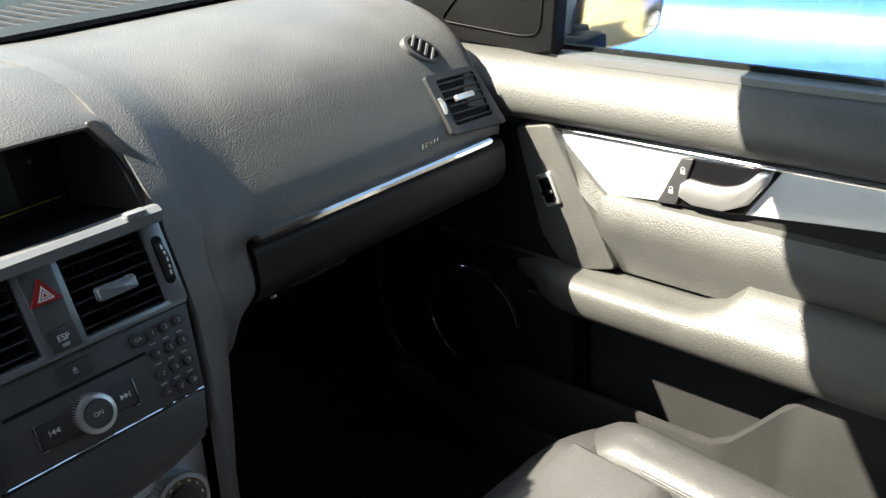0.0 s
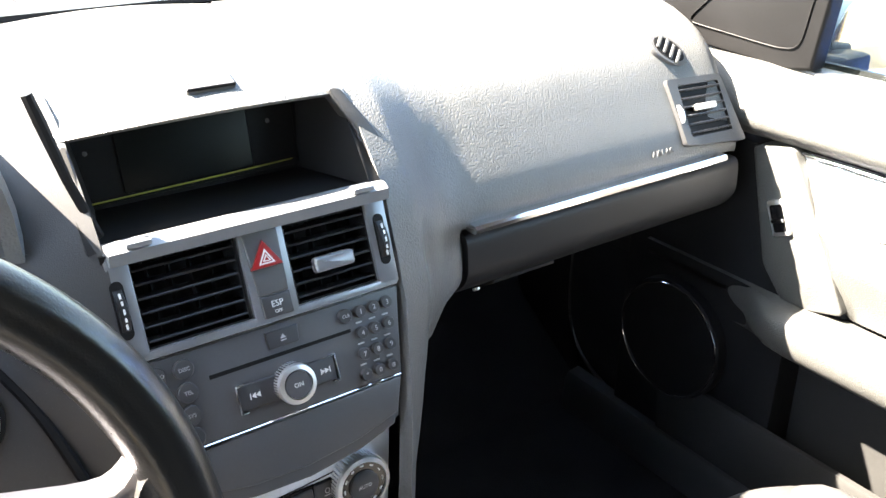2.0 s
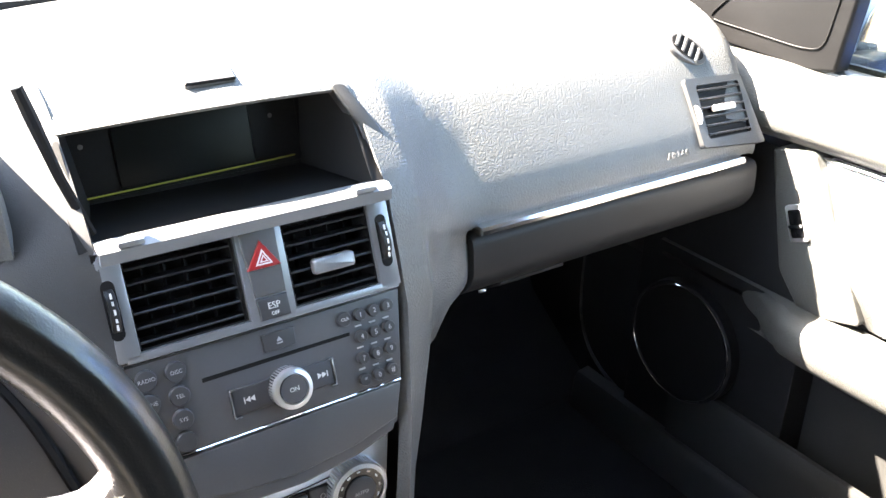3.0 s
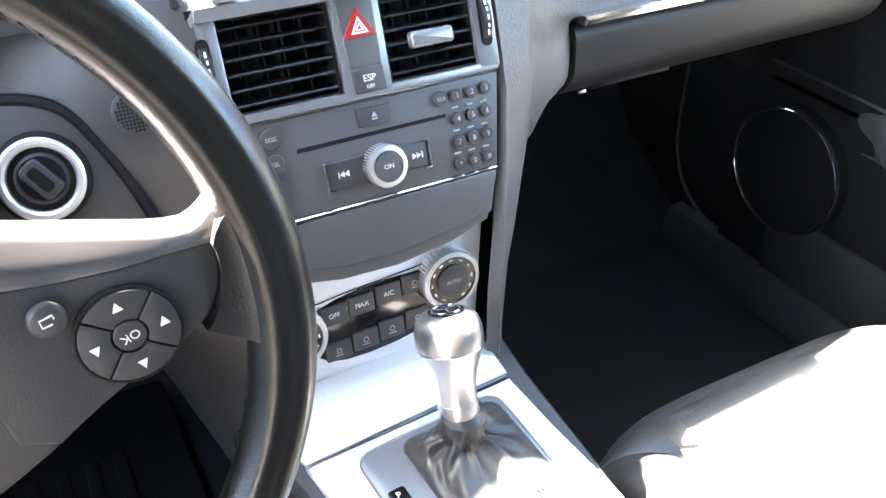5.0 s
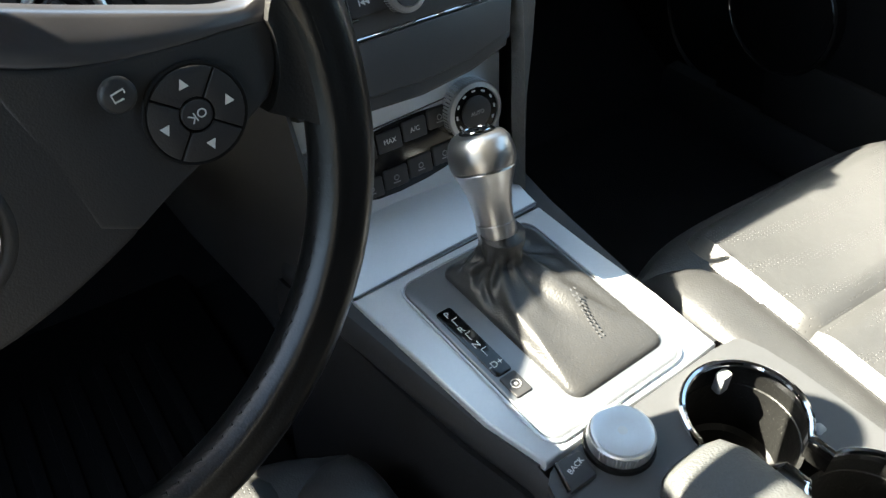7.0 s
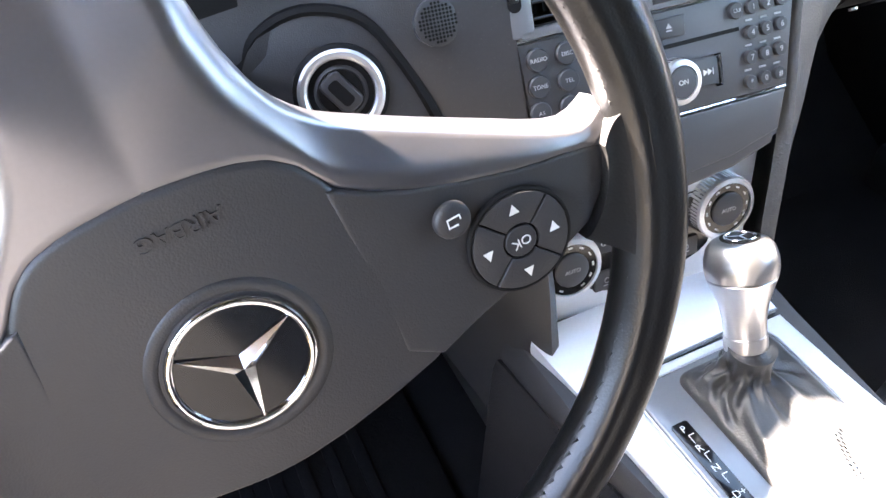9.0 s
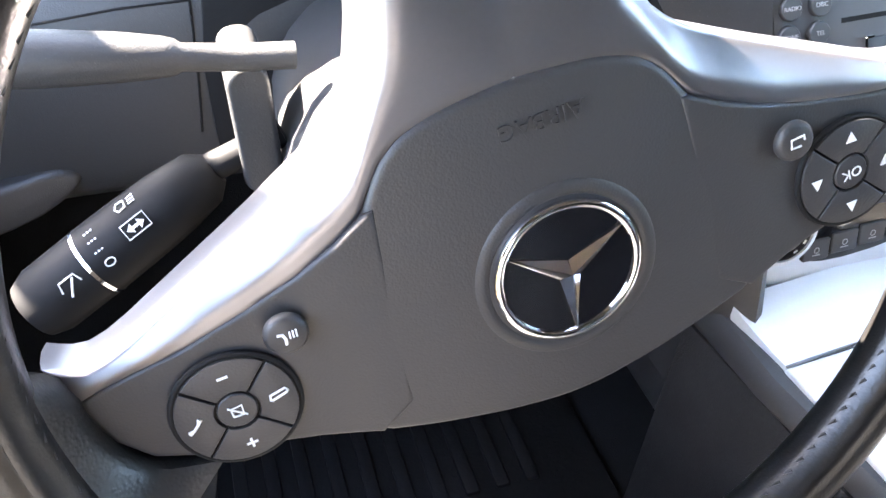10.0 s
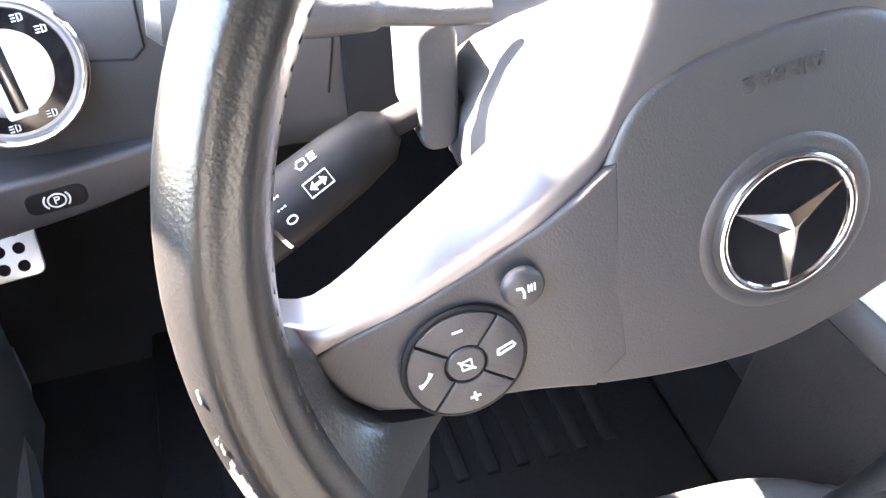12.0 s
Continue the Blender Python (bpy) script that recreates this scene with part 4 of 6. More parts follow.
    if s > 0:
        part("marking", tube([(0.0032, 0.0006, 0), (0.0032, 0.0026, 0), (-0.003, 0.0022, 0), (-0.003, -0.0018, 0), (0.0016, -0.0018, 0)], 0.0005, 6, m=at(B, 0, 0, 0.0043)), PRINT, small)
    else:
        part("marking", join(tube([(-0.0034, 0.0022, 0), (-0.0012, 0.0016, 0), (-0.0006, -0.0006, 0), (-0.001, -0.003, 0)], 0.0006, 6, m=at(B, 0, 0, 0.0043)),
                             *[tube([(0.0012 + 0.0013 * i, -0.001, 0), (0.0016 + 0.0013 * i, 0.0022, 0)], 0.0004, 6, m=at(B, 0, 0, 0.0043)) for i in range(3)]), PRINT, small)

E_ = at(HUB_AXES, 0.0042, 0.0054, 0.0092) @ Matrix.Scale(0.97, 4)
em = part("badge", spin([(0, -0.004), (0.0305, -0.004), (0.0305, 0.0), (0, 0.0006)], 48, E_), GLOSS, wheel, "round badge with a chrome ring and three spokes")
part("ring", ring(0.0318, 0.0021, 64, 10, E_, squash=0.9), CHROME, em)
part("seat_ring", ring(0.0385, 0.0035, 64, 8, E_ @ Matrix.Translation((0, 0, -0.0016)), squash=0.35), HUB, em)
for a in (27, 147, 267):
    t = Matrix.Rotation(radians(a), 4, "Z")
    bm = bmesh.new()
    o = [bm.verts.new(p) for p in ((0.0, 0.0, 0.0042), (0.0300, 0, 0.0016), (0.0030, 0.0048, 0.0006), (0.0030, -0.0048, 0.0006), (0.0300, 0, 0.0002))]
    for f in ((0, 2, 1), (0, 1, 3), (2, 4, 1), (3, 1, 4), (0, 3, 2), (2, 3, 4)):
        bm.faces.new([o[i] for i in f])
    bm.transform(E_ @ t)
    part("badge_spoke", bm, CHROME, em, smooth=0)
part("lettering", lettering("AIRBAG", 0.0100, at(WHEEL, 0.006, 0.0700, 0.0065, 180), 0.0005), HUB, wheel)

# ---- steering column, stalks, ignition ----
COL = HUB_AXES @ Matrix.Rotation(radians(-9.1), 4, "Z")
column = thing("steering_column", (-0.37, 0.2, 0.80), "black plastic steering column shroud with two stalks", "steering column")
shell = [[(rx * math.cos(2 * math.pi * i / 28), 0.006 + ry * math.sin(2 * math.pi * i / 28), w) for i in range(28)] for rx, ry, w in
         ((0.088, 0.070, -0.036), (0.098, 0.078, -0.042), (0.100, 0.080, -0.10), (0.092, 0.078, -0.17), (0.085, 0.075, -0.27))]
part("shroud", loft(shell, m=COL), LOWER, column, "grained black shroud")
part("hub_core", spin([(0, -0.04), (0.06, -0.04), (0.055, -0.018), (0, -0.018)], 32, COL), BLACK, column)


def column_point(u, v, w):
    return COL @ Vector((u, v, w))


s1 = [(-0.466, 0.156, 0.880), (-0.486, 0.155, 0.873), (-0.511, 0.154, 0.865)]
stalk = part("stalk", tube(soften(s1, 2, False), 0.0078, 14), BLACK, column, "black wiper and indicator stalk")
axis = Vector((-0.055, -0.007, -0.030))
axis.normalize()
A = Matrix.Translation((-0.503, 0.154, 0.8665)) @ axis.to_track_quat("Z", "Y").to_matrix().to_4x4()
part("grip", spin([(0.009, 0), (0.0155, 0.008), (0.0185, 0.03), (0.0195, 0.055), (0.0198, 0.076)], 28, A), BLACK, stalk)
part("chrome_band", spin([(0.0, 0.076), (0.0202, 0.076), (0.0202, 0.078), (0.0, 0.078)], 28, A), CHROME, stalk)
part("end_cap", spin([(0.0197, 0.078), (0.0195, 0.110), (0.0165, 0.119), (0.0, 0.121)], 28, A), BLACK, stalk)


def on_stalk(along, round_deg, r):
    """Axes on the skin of the stalk's grip: u along it, w outward."""
    o = A @ Vector((r * math.cos(radians(round_deg)), r * math.sin(radians(round_deg)), along))
    w_ = (A.to_3x3() @ Vector((math.cos(radians(round_deg)), math.sin(radians(round_deg)), 0))).normalized()
    u_ = -axis
    return basis(o, u_, w_.cross(u_).normalized())


to_eye = (A.to_3x3().inverted() @ Vector((0.0, -0.35, 0.22)).normalized())
FACE = math.degrees(math.atan2(to_eye.y, to_eye.x))
Q = on_stalk(0.045, FACE + 4, 0.0194)
part("marking", tube([(-0.007, -0.004, 0), (0.007, -0.004, 0), (0.007, 0.004, 0), (-0.007, 0.004, 0)], 0.0004, 6, True, Q), PRINT, stalk)
part("marking", join(*[prism([(s * 0.0052, 0.0), (s * 0.002, 0.0026), (s * 0.002, -0.0026)][::-s], -0.0003, 0.0006, m=Q) for s in (1, -1)], box((0, 0, 0.0002), (0.004, 0.0016, 0.0006), m=Q)), PRINT, stalk)
Q = on_stalk(0.0665, FACE - 14, 0.0199)
part("marking", tube([(0.0028 * math.cos(t), 0.002 * math.sin(t), 0) for t in [i * 0.628 for i in range(10)]], 0.0004, 6, True, Q), PRINT, stalk)
for i, d in enumerate((8, 26, 42)):
    Q = on_stalk(0.0670, FACE + d, 0.0200)
    part("marking", join(*[box((0.002 * k, 0, 0), (0.001, 0.0008, 0.0005), m=Q) for k in range(-1, 2)]), PRINT, stalk)
Q = on_stalk(0.089, FACE - 6, 0.0198)
part("marking", join(tube([(-0.006, -0.001, 0), (-0.0045, 0.004, 0), (0.0045, 0.004, 0), (0.006, -0.001, 0)], 0.0005, 6, m=Q), tube([(-0.0035, -0.005, 0), (0.003, 0.003, 0)], 0.0006, 6, m=Q)), PRINT, stalk)
Q = on_stalk(0.046, FACE + 44, 0.0195)
part("marking", join(tube([(0.002, 0.0022, 0), (-0.002, 0.0028, 0), (-0.0035, 0, 0), (-0.002, -0.0028, 0), (0.002, -0.0022, 0)], 0.0005, 6, True, Q), *[box((0.006, 0.002 * k, 0), (0.004, 0.0006, 0.0005), m=Q) for k in (-1, 0, 1)]), PRINT, stalk)
cs = [(-0.455, 0.14, 0.928), (-0.480, 0.14, 0.931), (-0.506, 0.14, 0.9355), (-0.509, 0.14, 0.936), (-0.514, 0.14, 0.937), (-0.53, 0.14, 0.9395), (-0.56, 0.14, 0.944), (-0.60, 0.14, 0.950), (-0.606, 0.14, 0.951)]
part("cruise_stalk", tube(cs, [0.0066, 0.0066, 0.0066, 0.0085, 0.0095, 0.0112, 0.0128, 0.0135, 0.009], 16), LOWER, column, "slim cruise control stalk")
part("stalk_mount", prism(rounded(-0.0105, -0.035, 0.0105, 0.036, 0.009), -0.05, 0.003, 0.003, 3, basis((-0.4790, 0.147, 0.887), (1, 0, 0), (0, 0, 1))), LOWER, column, "rounded stalk mount")

# ignition switch in its teardrop surround
IGN = slope((-0.2465, 0.2684, 0.8546), 18, -14)
ig = thing("ignition_switch", (-0.249, 0.26, 0.84), "round black ignition switch with a chrome ring", "switch")
part("collar", spin([(0, -0.01), (0.0345, -0.01), (0.0335, 0.005), (0.0300, 0.007), (0.0275, 0.003)], 44, IGN), BLACK, ig)
part("chrome_ring", ring(0.0270, 0.0040, 48, 10, at(IGN, 0, 0, 0.005)), SATIN, ig)
part("rotor", spin([(0.0245, 0.002), (0.0225, -0.001), (0.0180, 0.004), (0.0165, 0.0045), (0.0150, 0.002), (0.0, 0.001)], 40, IGN), BUTTON, ig)
part("ridge", prism(rounded(-0.009, -0.015, 0.009, 0.015, 0.005), -0.002, 0.0075, 0.002, m=at(IGN, 0, 0, 0, 40)), BUTTON, ig)
part("key_slot", prism(rounded(-0.0045, -0.010, 0.0045, 0.010, 0.003), -0.004, 0.0078, m=at(IGN, 0, 0, 0, 40)), BLACK, ig)
tear = [(-0.075, -0.03), (-0.065, 0.035), (-0.03, 0.056), (0.0, 0.055), (0.024, 0.045), (0.042, 0.018), (0.058, -0.012), (0.076, -0.060), (0.088, -0.092), (0.0, -0.10), (-0.06, -0.085)]
part("surround", prism(soften(tear, 2), -0.02, 0.0015, 0.004, 3, IGN), LOWER, ig)
part("seam", tube([(u * 1.03, v * 1.03, 0.0005) for u, v in soften(tear, 2)], 0.0042, 6, True, IGN), BLACK, ig)
SPK = at(STACK, -0.174, 0.040, -0.0030)
sk = thing("microphone_grille", (-0.175, 0.25, 0.89), "small round perforated grille in the fascia", "grille")
part("disc", spin([(0, -0.01), (0.0165, -0.01), (0.0165, 0.0015), (0.0150, 0.0025), (0, 0.003)], 32, SPK), LOWER, sk)
part("holes", join(*[spin([(0, 0.002), (0.0011, 0.0029), (0, 0.0034)], 6, SPK, (0.0026 * i, 0.0026 * j)) for i in range(-5, 6) for j in range(-5, 6) if math.hypot(i, j) < 5.2]), BLACK, sk)

# instrument hood
hood_th = thing("instrument_hood", (-0.37, 0.32, 0.97), "black instrument hood with a recessed dark cluster", "instrument cluster")


def arch(scale, y, z0, lift=0.0, x0=-0.365, hw=0.200, hh=0.135):
    """One bow of the hood: rounder towards the stack, and its brow drawn out over the dials on the door side."""
    pts = []
    for t in [math.pi * i / 24 for i in range(25)]:
        c, up = math.cos(t), abs(math.sin(t))
        if c > 0:
            x, z = x0 + hw * 0.97 * scale * c ** 0.62, z0 + lift + hh * scale * up ** 0.62
        else:
            x, z = x0 - hw * scale * abs(c) ** 0.5, z0 + lift + hh * scale * up ** 0.55
        pts.append((x, y - (0.09 * ease((-0.31 - x) / 0.17) * up if y < 0.34 else 0.0), z))
    return pts


part("hood", sheet([arch(1.02, 0.50, 0.945), arch(1.02, 0.36, 0.955), arch(1.0, 0.300, 0.958), arch(0.975, 0.286, 0.958)], 0.012), DASH, hood_th, "grained arched hood")
part("inner_shell", sheet([arch(0.97, 0.292, 0.958), arch(0.93, 0.33, 0.955), arch(0.86, 0.41, 0.95)], 0.004), BLACK, hood_th)
part("cluster", box((-0.385, 0.42, 0.995), (0.30, 0.01, 0.11), 0.003), GLOSS, hood_th, "unlit dark instrument cluster")
part("column_shelf", sheet([[(-0.56, 0.290, 0.952), (-0.56, 0.43, 0.945)], [(-0.17, 0.290, 0.952), (-0.17, 0.43, 0.945)]], 0.01), LOWER, hood_th)

# ---- driver's lower fascia: light switch, parking brake release ----
LSW = slope((-0.703, 0.307, 0.857), 12, 10) @ Matrix.Scale(0.88, 4)
light = thing("light_switch", (-0.70, 0.33, 0.79), "round headlamp switch with a silver grip and chrome ring", "switch")
part("bezel", spin([(0, -0.02), (0.054, -0.02), (0.054, 0.004), (0.050, 0.008), (0.046, 0.0045), (0, 0.0045)], 48, LSW), GREY, light, "blue-grey bezel")
part("chrome_ring", ring(0.0505, 0.0028, 56, 10, at(LSW, 0, 0, 0.0055)), CHROME, light)
part("dial_ring", spin([(0.030, 0.003), (0.044, 0.003), (0.043, 0.007), (0.031, 0.009)], 44, LSW), GLOSS, light)
knob_ = part("knob", spin([(0, 0.004), (0.030, 0.004), (0.030, 0.012), (0.027, 0.014), (0, 0.014)], 40, LSW), SATIN, light, "silver rotary knob")
part("grip", prism(rounded(-0.010, -0.029, 0.010, 0.029, 0.003), 0.012, 0.024, 0.003, m=at(LSW, 0, 0, 0, 4)), SILVER, knob_)
part("grip_inlay", prism(rounded(-0.005, -0.024, 0.005, 0.024, 0.002), 0.02, 0.0245, 0.0004, m=at(LSW, 0, 0, 0, 4)), GLOSS, knob_)
for a, s in ((112, "0"), (88, "A")):
    part("lettering", lettering(s, 0.008, LSW @ Matrix.Translation((0.0385 * math.cos(radians(a)), 0.0385 * math.sin(radians(a)), 0.0090)), 0.0003), PRINT, light)
for a in (62, 38, -60, -100, -128):
    G = LSW @ Matrix.Translation((0.0385 * math.cos(radians(a)), 0.0385 * math.sin(radians(a)), 0.0088))
    part("marking", join(tube([(0.0005, 0.0026, 0), (0.003, 0.0018, 0), (0.003, -0.0018, 0), (0.0005, -0.0026, 0)], 0.0005, 6, True, G), *[box((-0.0024, 0.002 * k, 0), (0.003, 0.0007, 0.0006), m=G) for k in (-1, 0, 1)]), PRINT, light)


# black plate standing in for the shade in the gap round the column
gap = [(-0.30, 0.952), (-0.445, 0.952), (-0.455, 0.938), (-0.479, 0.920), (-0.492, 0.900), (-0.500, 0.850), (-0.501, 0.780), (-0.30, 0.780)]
part("column_shade", prism(gap, -0.004, 0.002, 0.001, 2, basis((0, 0.303, 0), (1, 0, 0), (0, 0, 1))), BLACK, column, "black plate for the shade in the column gap")


def on_fascia(x, z):
    """A point on the face of the driver's fascia."""
    prof = refine(keys_l, x)[8:]
    for (ya, za), (yb, zb) in zip(prof, prof[1:]):
        if zb <= z <= za:
            return (x, ya + (yb - ya) * (za - z) / (za - zb) - 0.0004, z)
    return (x, prof[-1][0], z)


def fascia_seam(keys):
    pts = [on_fascia(xa + (xb - xa) * k / 10, za + (zb - za) * k / 10) for (xa, za), (xb, zb) in zip(keys, keys[1:]) for k in range(10)]
    part("fascia_seam", tube(pts, 0.0009, 6), BLACK, dash)


fascia_seam([(-0.664, 0.852), (-0.630, 0.848), (-0.622, 0.856), (-0.620, 0.905)])
fascia_seam([(-0.600, 0.893), (-0.545, 0.8965), (-0.494, 0.8970)])
fascia_seam([(-0.500, 0.8960), (-0.504, 0.850), (-0.511, 0.794)])
fascia_seam([(-0.600, 0.914), (-0.512, 0.9150), (-0.505, 0.9120), (-0.502, 0.898)])
PB = slope((-0.7045, 0.320, 0.7566), -8, 8)
pb = thing("parking_brake_release", (-0.69, 0.32, 0.735), "black parking brake release handle with a white symbol", "handle")
part("bar", prism(soften([(-0.11, -0.028), (-0.11, 0.020), (0.05, 0.022), (0.10, 0.030), (0.11, 0.010), (0.05, -0.020)], 2), -0.03, 0.006, 0.005, 3, PB), LOWER, pb)
part("inset", prism(rounded(-0.020, -0.0095, 0.020, 0.0095, 0.007), 0.004, 0.0068, 0.0006, m=PB), BLACK, pb)
part("symbol", join(ring(0.0058, 0.0006, 28, 6, at(PB, 0, 0, 0.007)), lettering("P", 0.009, at(PB, 0, 0, 0.0071), 0.0003),
                    *[tube([(s * 0.0085 * math.cos(radians(a)), 0.0085 * math.sin(radians(a)), 0) for a in range(-40, 41, 10)], 0.0006, 6, m=at(PB, 0, 0, 0.007)) for s in (1, -1)]), PRINT, pb)
# pedals
PED = basis((-0.823, 0.560, 0.546), (0.96, 0.1, 0.0), (-0.06, 0.55, 0.83)) @ Matrix.Scale(0.88, 4)
ped = thing("foot_pedal", (-0.832, 0.59, 0.46), "drilled brushed metal foot pedal with rubber studs", "pedal")
part("plate", prism(rounded(-0.045, -0.035, 0.037, 0.034, 0.010), 0, 0.006, 0.002, m=PED), SATIN, ped)
for i in range(3):
    for j in range(3):
        part("stud", spin([(0, 0), (0.0068, 0), (0.0068, 0.0075), (0.005, 0.009), (0, 0.009)], 18, at(PED, -0.027 + 0.0215 * i, -0.021 + 0.021 * j, 0)), BLACK, ped)
part("arm", tube([(-0.832, 0.575, 0.546), (-0.842, 0.695, 0.62), (-0.85, 0.765, 0.80)], 0.012, 8), BLACK, ped)
# floor mat with ribs under the pedals
mt = thing("floor_mat", (-0.42, 0.35, 0.30), "black ribbed rubber floor mat in the driver's footwell", "floor mat")
part("mat", box((-0.45, 0.32, 0.309), (0.56, 0.74, 0.014), 0.006), MAT, mt)
for i in range(13):
    part("rib", box((-0.66 + 0.034 * i, 0.42, 0.318), (0.016, 0.22, 0.008), 0.003, 2), MAT, mt)

# ---- centre console ----
console = thing("centre_tunnel", (0, 0.0, 0.30), "black centre tunnel with silver trim round the gear lever", "centre console")
body_rows = []
for v, ul, ur, w, well in ((0.235, -0.128, 0.130, 0.004, 0), (0.15, -0.124, 0.122, -0.002, 0), (0.0, -0.104, 0.112, -0.004, 0), (-0.058, -0.092, 0.116, -0.004, 0), (-0.062, -0.092, 0.117, -0.004, 0.09),
                           (-0.14, -0.092, 0.134, -0.006, 0.09), (-0.30, -0.096, 0.140, -0.010, 0.09), (-0.306, -0.096, 0.140, -0.010, 0), (-0.62, -0.10, 0.14, -0.012, 0)):
    body_rows.append([CONSOLE @ Vector(p) for p in ((ul + 0.004, v, -0.30), (ul - 0.002, v, -0.022), (ul, v, w - 0.008), (ul + 0.006, v, w), (ul + 0.010, v, w - well), (ur - 0.010, v, w - well), (ur - 0.006, v, w), (ur, v, w - 0.008), (ur + 0.002, v, -0.022), (ur - 0.004, v, -0.30))])
part("body", loft(body_rows), LOWER, console, "black tunnel body")
for s in (-1, 1):
    part("tunnel_carpet", loft([[CONSOLE @ Vector(p) for p in ((x, v, -0.30), (x, v, -0.026), (x + s * 0.006, v, -0.024), (x + s * 0.010, v, -0.034), (x + s * 0.022, v, -0.30))]
                                for v, x in ((0.235, -0.128 if s < 0 else 0.128), (0.0, -0.106 if s < 0 else 0.112), (-0.06, -0.094 if s < 0 else 0.117), (-0.30, -0.098 if s < 0 else 0.140), (-0.62, -0.102 if s < 0 else 0.140))]), CARPET, console, "black carpet side")
sil = [(-0.107, 0.1515), (-0.095, -0.008), (-0.082, -0.0625), (0.06, -0.064), (0.102, -0.0625), (0.104, 0.005), (0.099, 0.0835), (0.0975, 0.147)]
part("silver_panel", prism(sil, -0.008, 0.003, 0.003, 3, CONSOLE), SILVER, console, "satin silver panel")
ash = loft([[CONSOLE @ Vector(p) for p in ((ul, v, w), (ul * 0.5, v, w + b), (0, v, w + b * 1.2), (ur * 0.5, v, w + b), (ur, v, w), (ur, v, w - 0.02), (ul, v, w - 0.02))] for v, ul, ur, w, b in
            ((0.1525, -0.106, 0.0985, 0.003, 0.001), (0.165, -0.108, 0.099, 0.0045, 0.002), (0.185, -0.112, 0.0995, 0.0085, 0.002), (0.202, -0.116, 0.0995, 0.0135, 0.001), (0.216, -0.119, 0.0995, 0.0195, 0.0))])
part("ashtray_cover", ash, SILVER, console, "smooth silver ashtray cover")
part("cover_line", tube([CONSOLE @ Vector((-0.106 + 0.204 * i / 12, 0.152, 0.0036)) for i in range(13)], 0.0011, 6), GREY, console)
PLATE = at(CONSOLE, 0, 0, 0.003)
part("shift_plate", prism(rounded(-0.070, -0.055, 0.073, 0.138, 0.014), -0.002, 0.0035, 0.0025, 3, PLATE), GREY, console, "grey lacquered shift plate")
part("plate_edge", tube([(u, v, 0.002) for u, v in rounded(-0.0715, -0.0565, 0.0745, 0.1395, 0.015)], 0.0014, 6, True, PLATE), SILVER, console)
SHOW = at(PLATE, -0.003, -0.0065)
strip = part("gear_display", prism(rounded(-0.061, 0.021, -0.0455, 0.101, 0.003), 0.0, 0.0046, 0.0006, m=SHOW), GLOSS, console, "glossy black gear display")
for v, s in ((0.094, "P"), (0.075, "R"), (0.056, "N"), (0.032, "-D+")):
    part("lettering", lettering(s, 0.0085, at(SHOW, -0.0535, v, 0.0047, 0), 0.0002), PRINT, strip)
for v in (0.084, 0.066, 0.046):
    part("marking", join(box((-0.0535, v, 0.0047), (0.0007, 0.008, 0.0003), m=SHOW), box((-0.051, v + 0.004, 0.0047), (0.005, 0.0007, 0.0003), m=SHOW)), PRINT, strip)
mode = part("mode_button", prism(rounded(-0.061, -0.003, -0.0455, 0.0195, 0.002), 0.0, 0.005, 0.001, m=SHOW), BUTTON, console)
part("marking", join(ring(0.004, 0.0005, 24, 6, at(SHOW, -0.0533, 0.008, 0.0052)), box((-0.0533, 0.008, 0.0052), (0.0026, 0.0026, 0.0004), m=SHOW)), DIM, mode)

# gear lever
lever = thing("gear_lever", (0.0, 0.08, 0.61), "satin silver gear lever on a creased black leather boot", "gear lever")
BOOT = [(1.0, 0.000), (1.0, 0.004), (0.97, 0.0075), (0.88, 0.0105), (0.72, 0.0135), (0.56, 0.0170), (0.42, 0.0230), (0.33, 0.0290), (0.30, 0.0360), (0.29, 0.0430), (0.285, 0.0480)]


def boot_height(share):
    """Height of the boot's skin at a share of its half width."""
    for (s1, h1), (s0, h0) in zip(BOOT[2:], BOOT[3:]):
        if s0 <= share <= s1:
            return h0 + (h1 - h0) * (share - s0) / (s1 - s0)
    return 0.0075


outline = []
corner = rounded(-0.031, -0.0390, 0.068, 0.1320, 0.012, 6)
for i_, p_ in enumerate(corner):
    q_ = corner[(i_ + 1) % len(corner)]
    steps = max(1, round(math.hypot(q_[0] - p_[0], q_[1] - p_[1]) / 0.003))
    outline += [(p_[0] + (q_[0] - p_[0]) * j_ / steps, p_[1] + (q_[1] - p_[1]) * j_ / steps) for j_ in range(steps)]
cols = []
for u, v in outline:
    a = math.atan2(v - 0.103, u - 0.0125)
    col = []
    for k, (s, h) in enumerate(BOOT):
        f = ease((1 - s) / 0.66)
        ru, rv = 0.0190 * math.cos(a) + 0.0125, 0.0190 * math.sin(a) + 0.103
        pu, pv = 0.0175 + (u - 0.0175) * s - 0.010 * f, 0.052 + (v - 0.052) * s + 0.034 * f
        g = ease((0.60 - s) / 0.24)
        pu, pv = pu + (ru - pu) * g, pv + (rv - pv) * g
        amp = math.exp(-((k - 5.8) / 2.1) ** 2)
        fold = amp * (0.0036 * math.sin(5 * a + 1.15 * k) + 0.0026 * math.sin(9 * a - 1.5 * k + 1.0) + 0.0012 * math.sin(17 * a + 0.9 * k))
        col.append((pu + fold * math.cos(a) * 0.8, pv + fold * math.sin(a) * 0.8, h + fold * 0.7))
    cols.append([PLATE @ Vector(c) for c in soften(col, 2, False)])
part("boot", loft([list(r) for r in zip(*cols)]), LEATHER, lever, "creased black leather boot", 180)
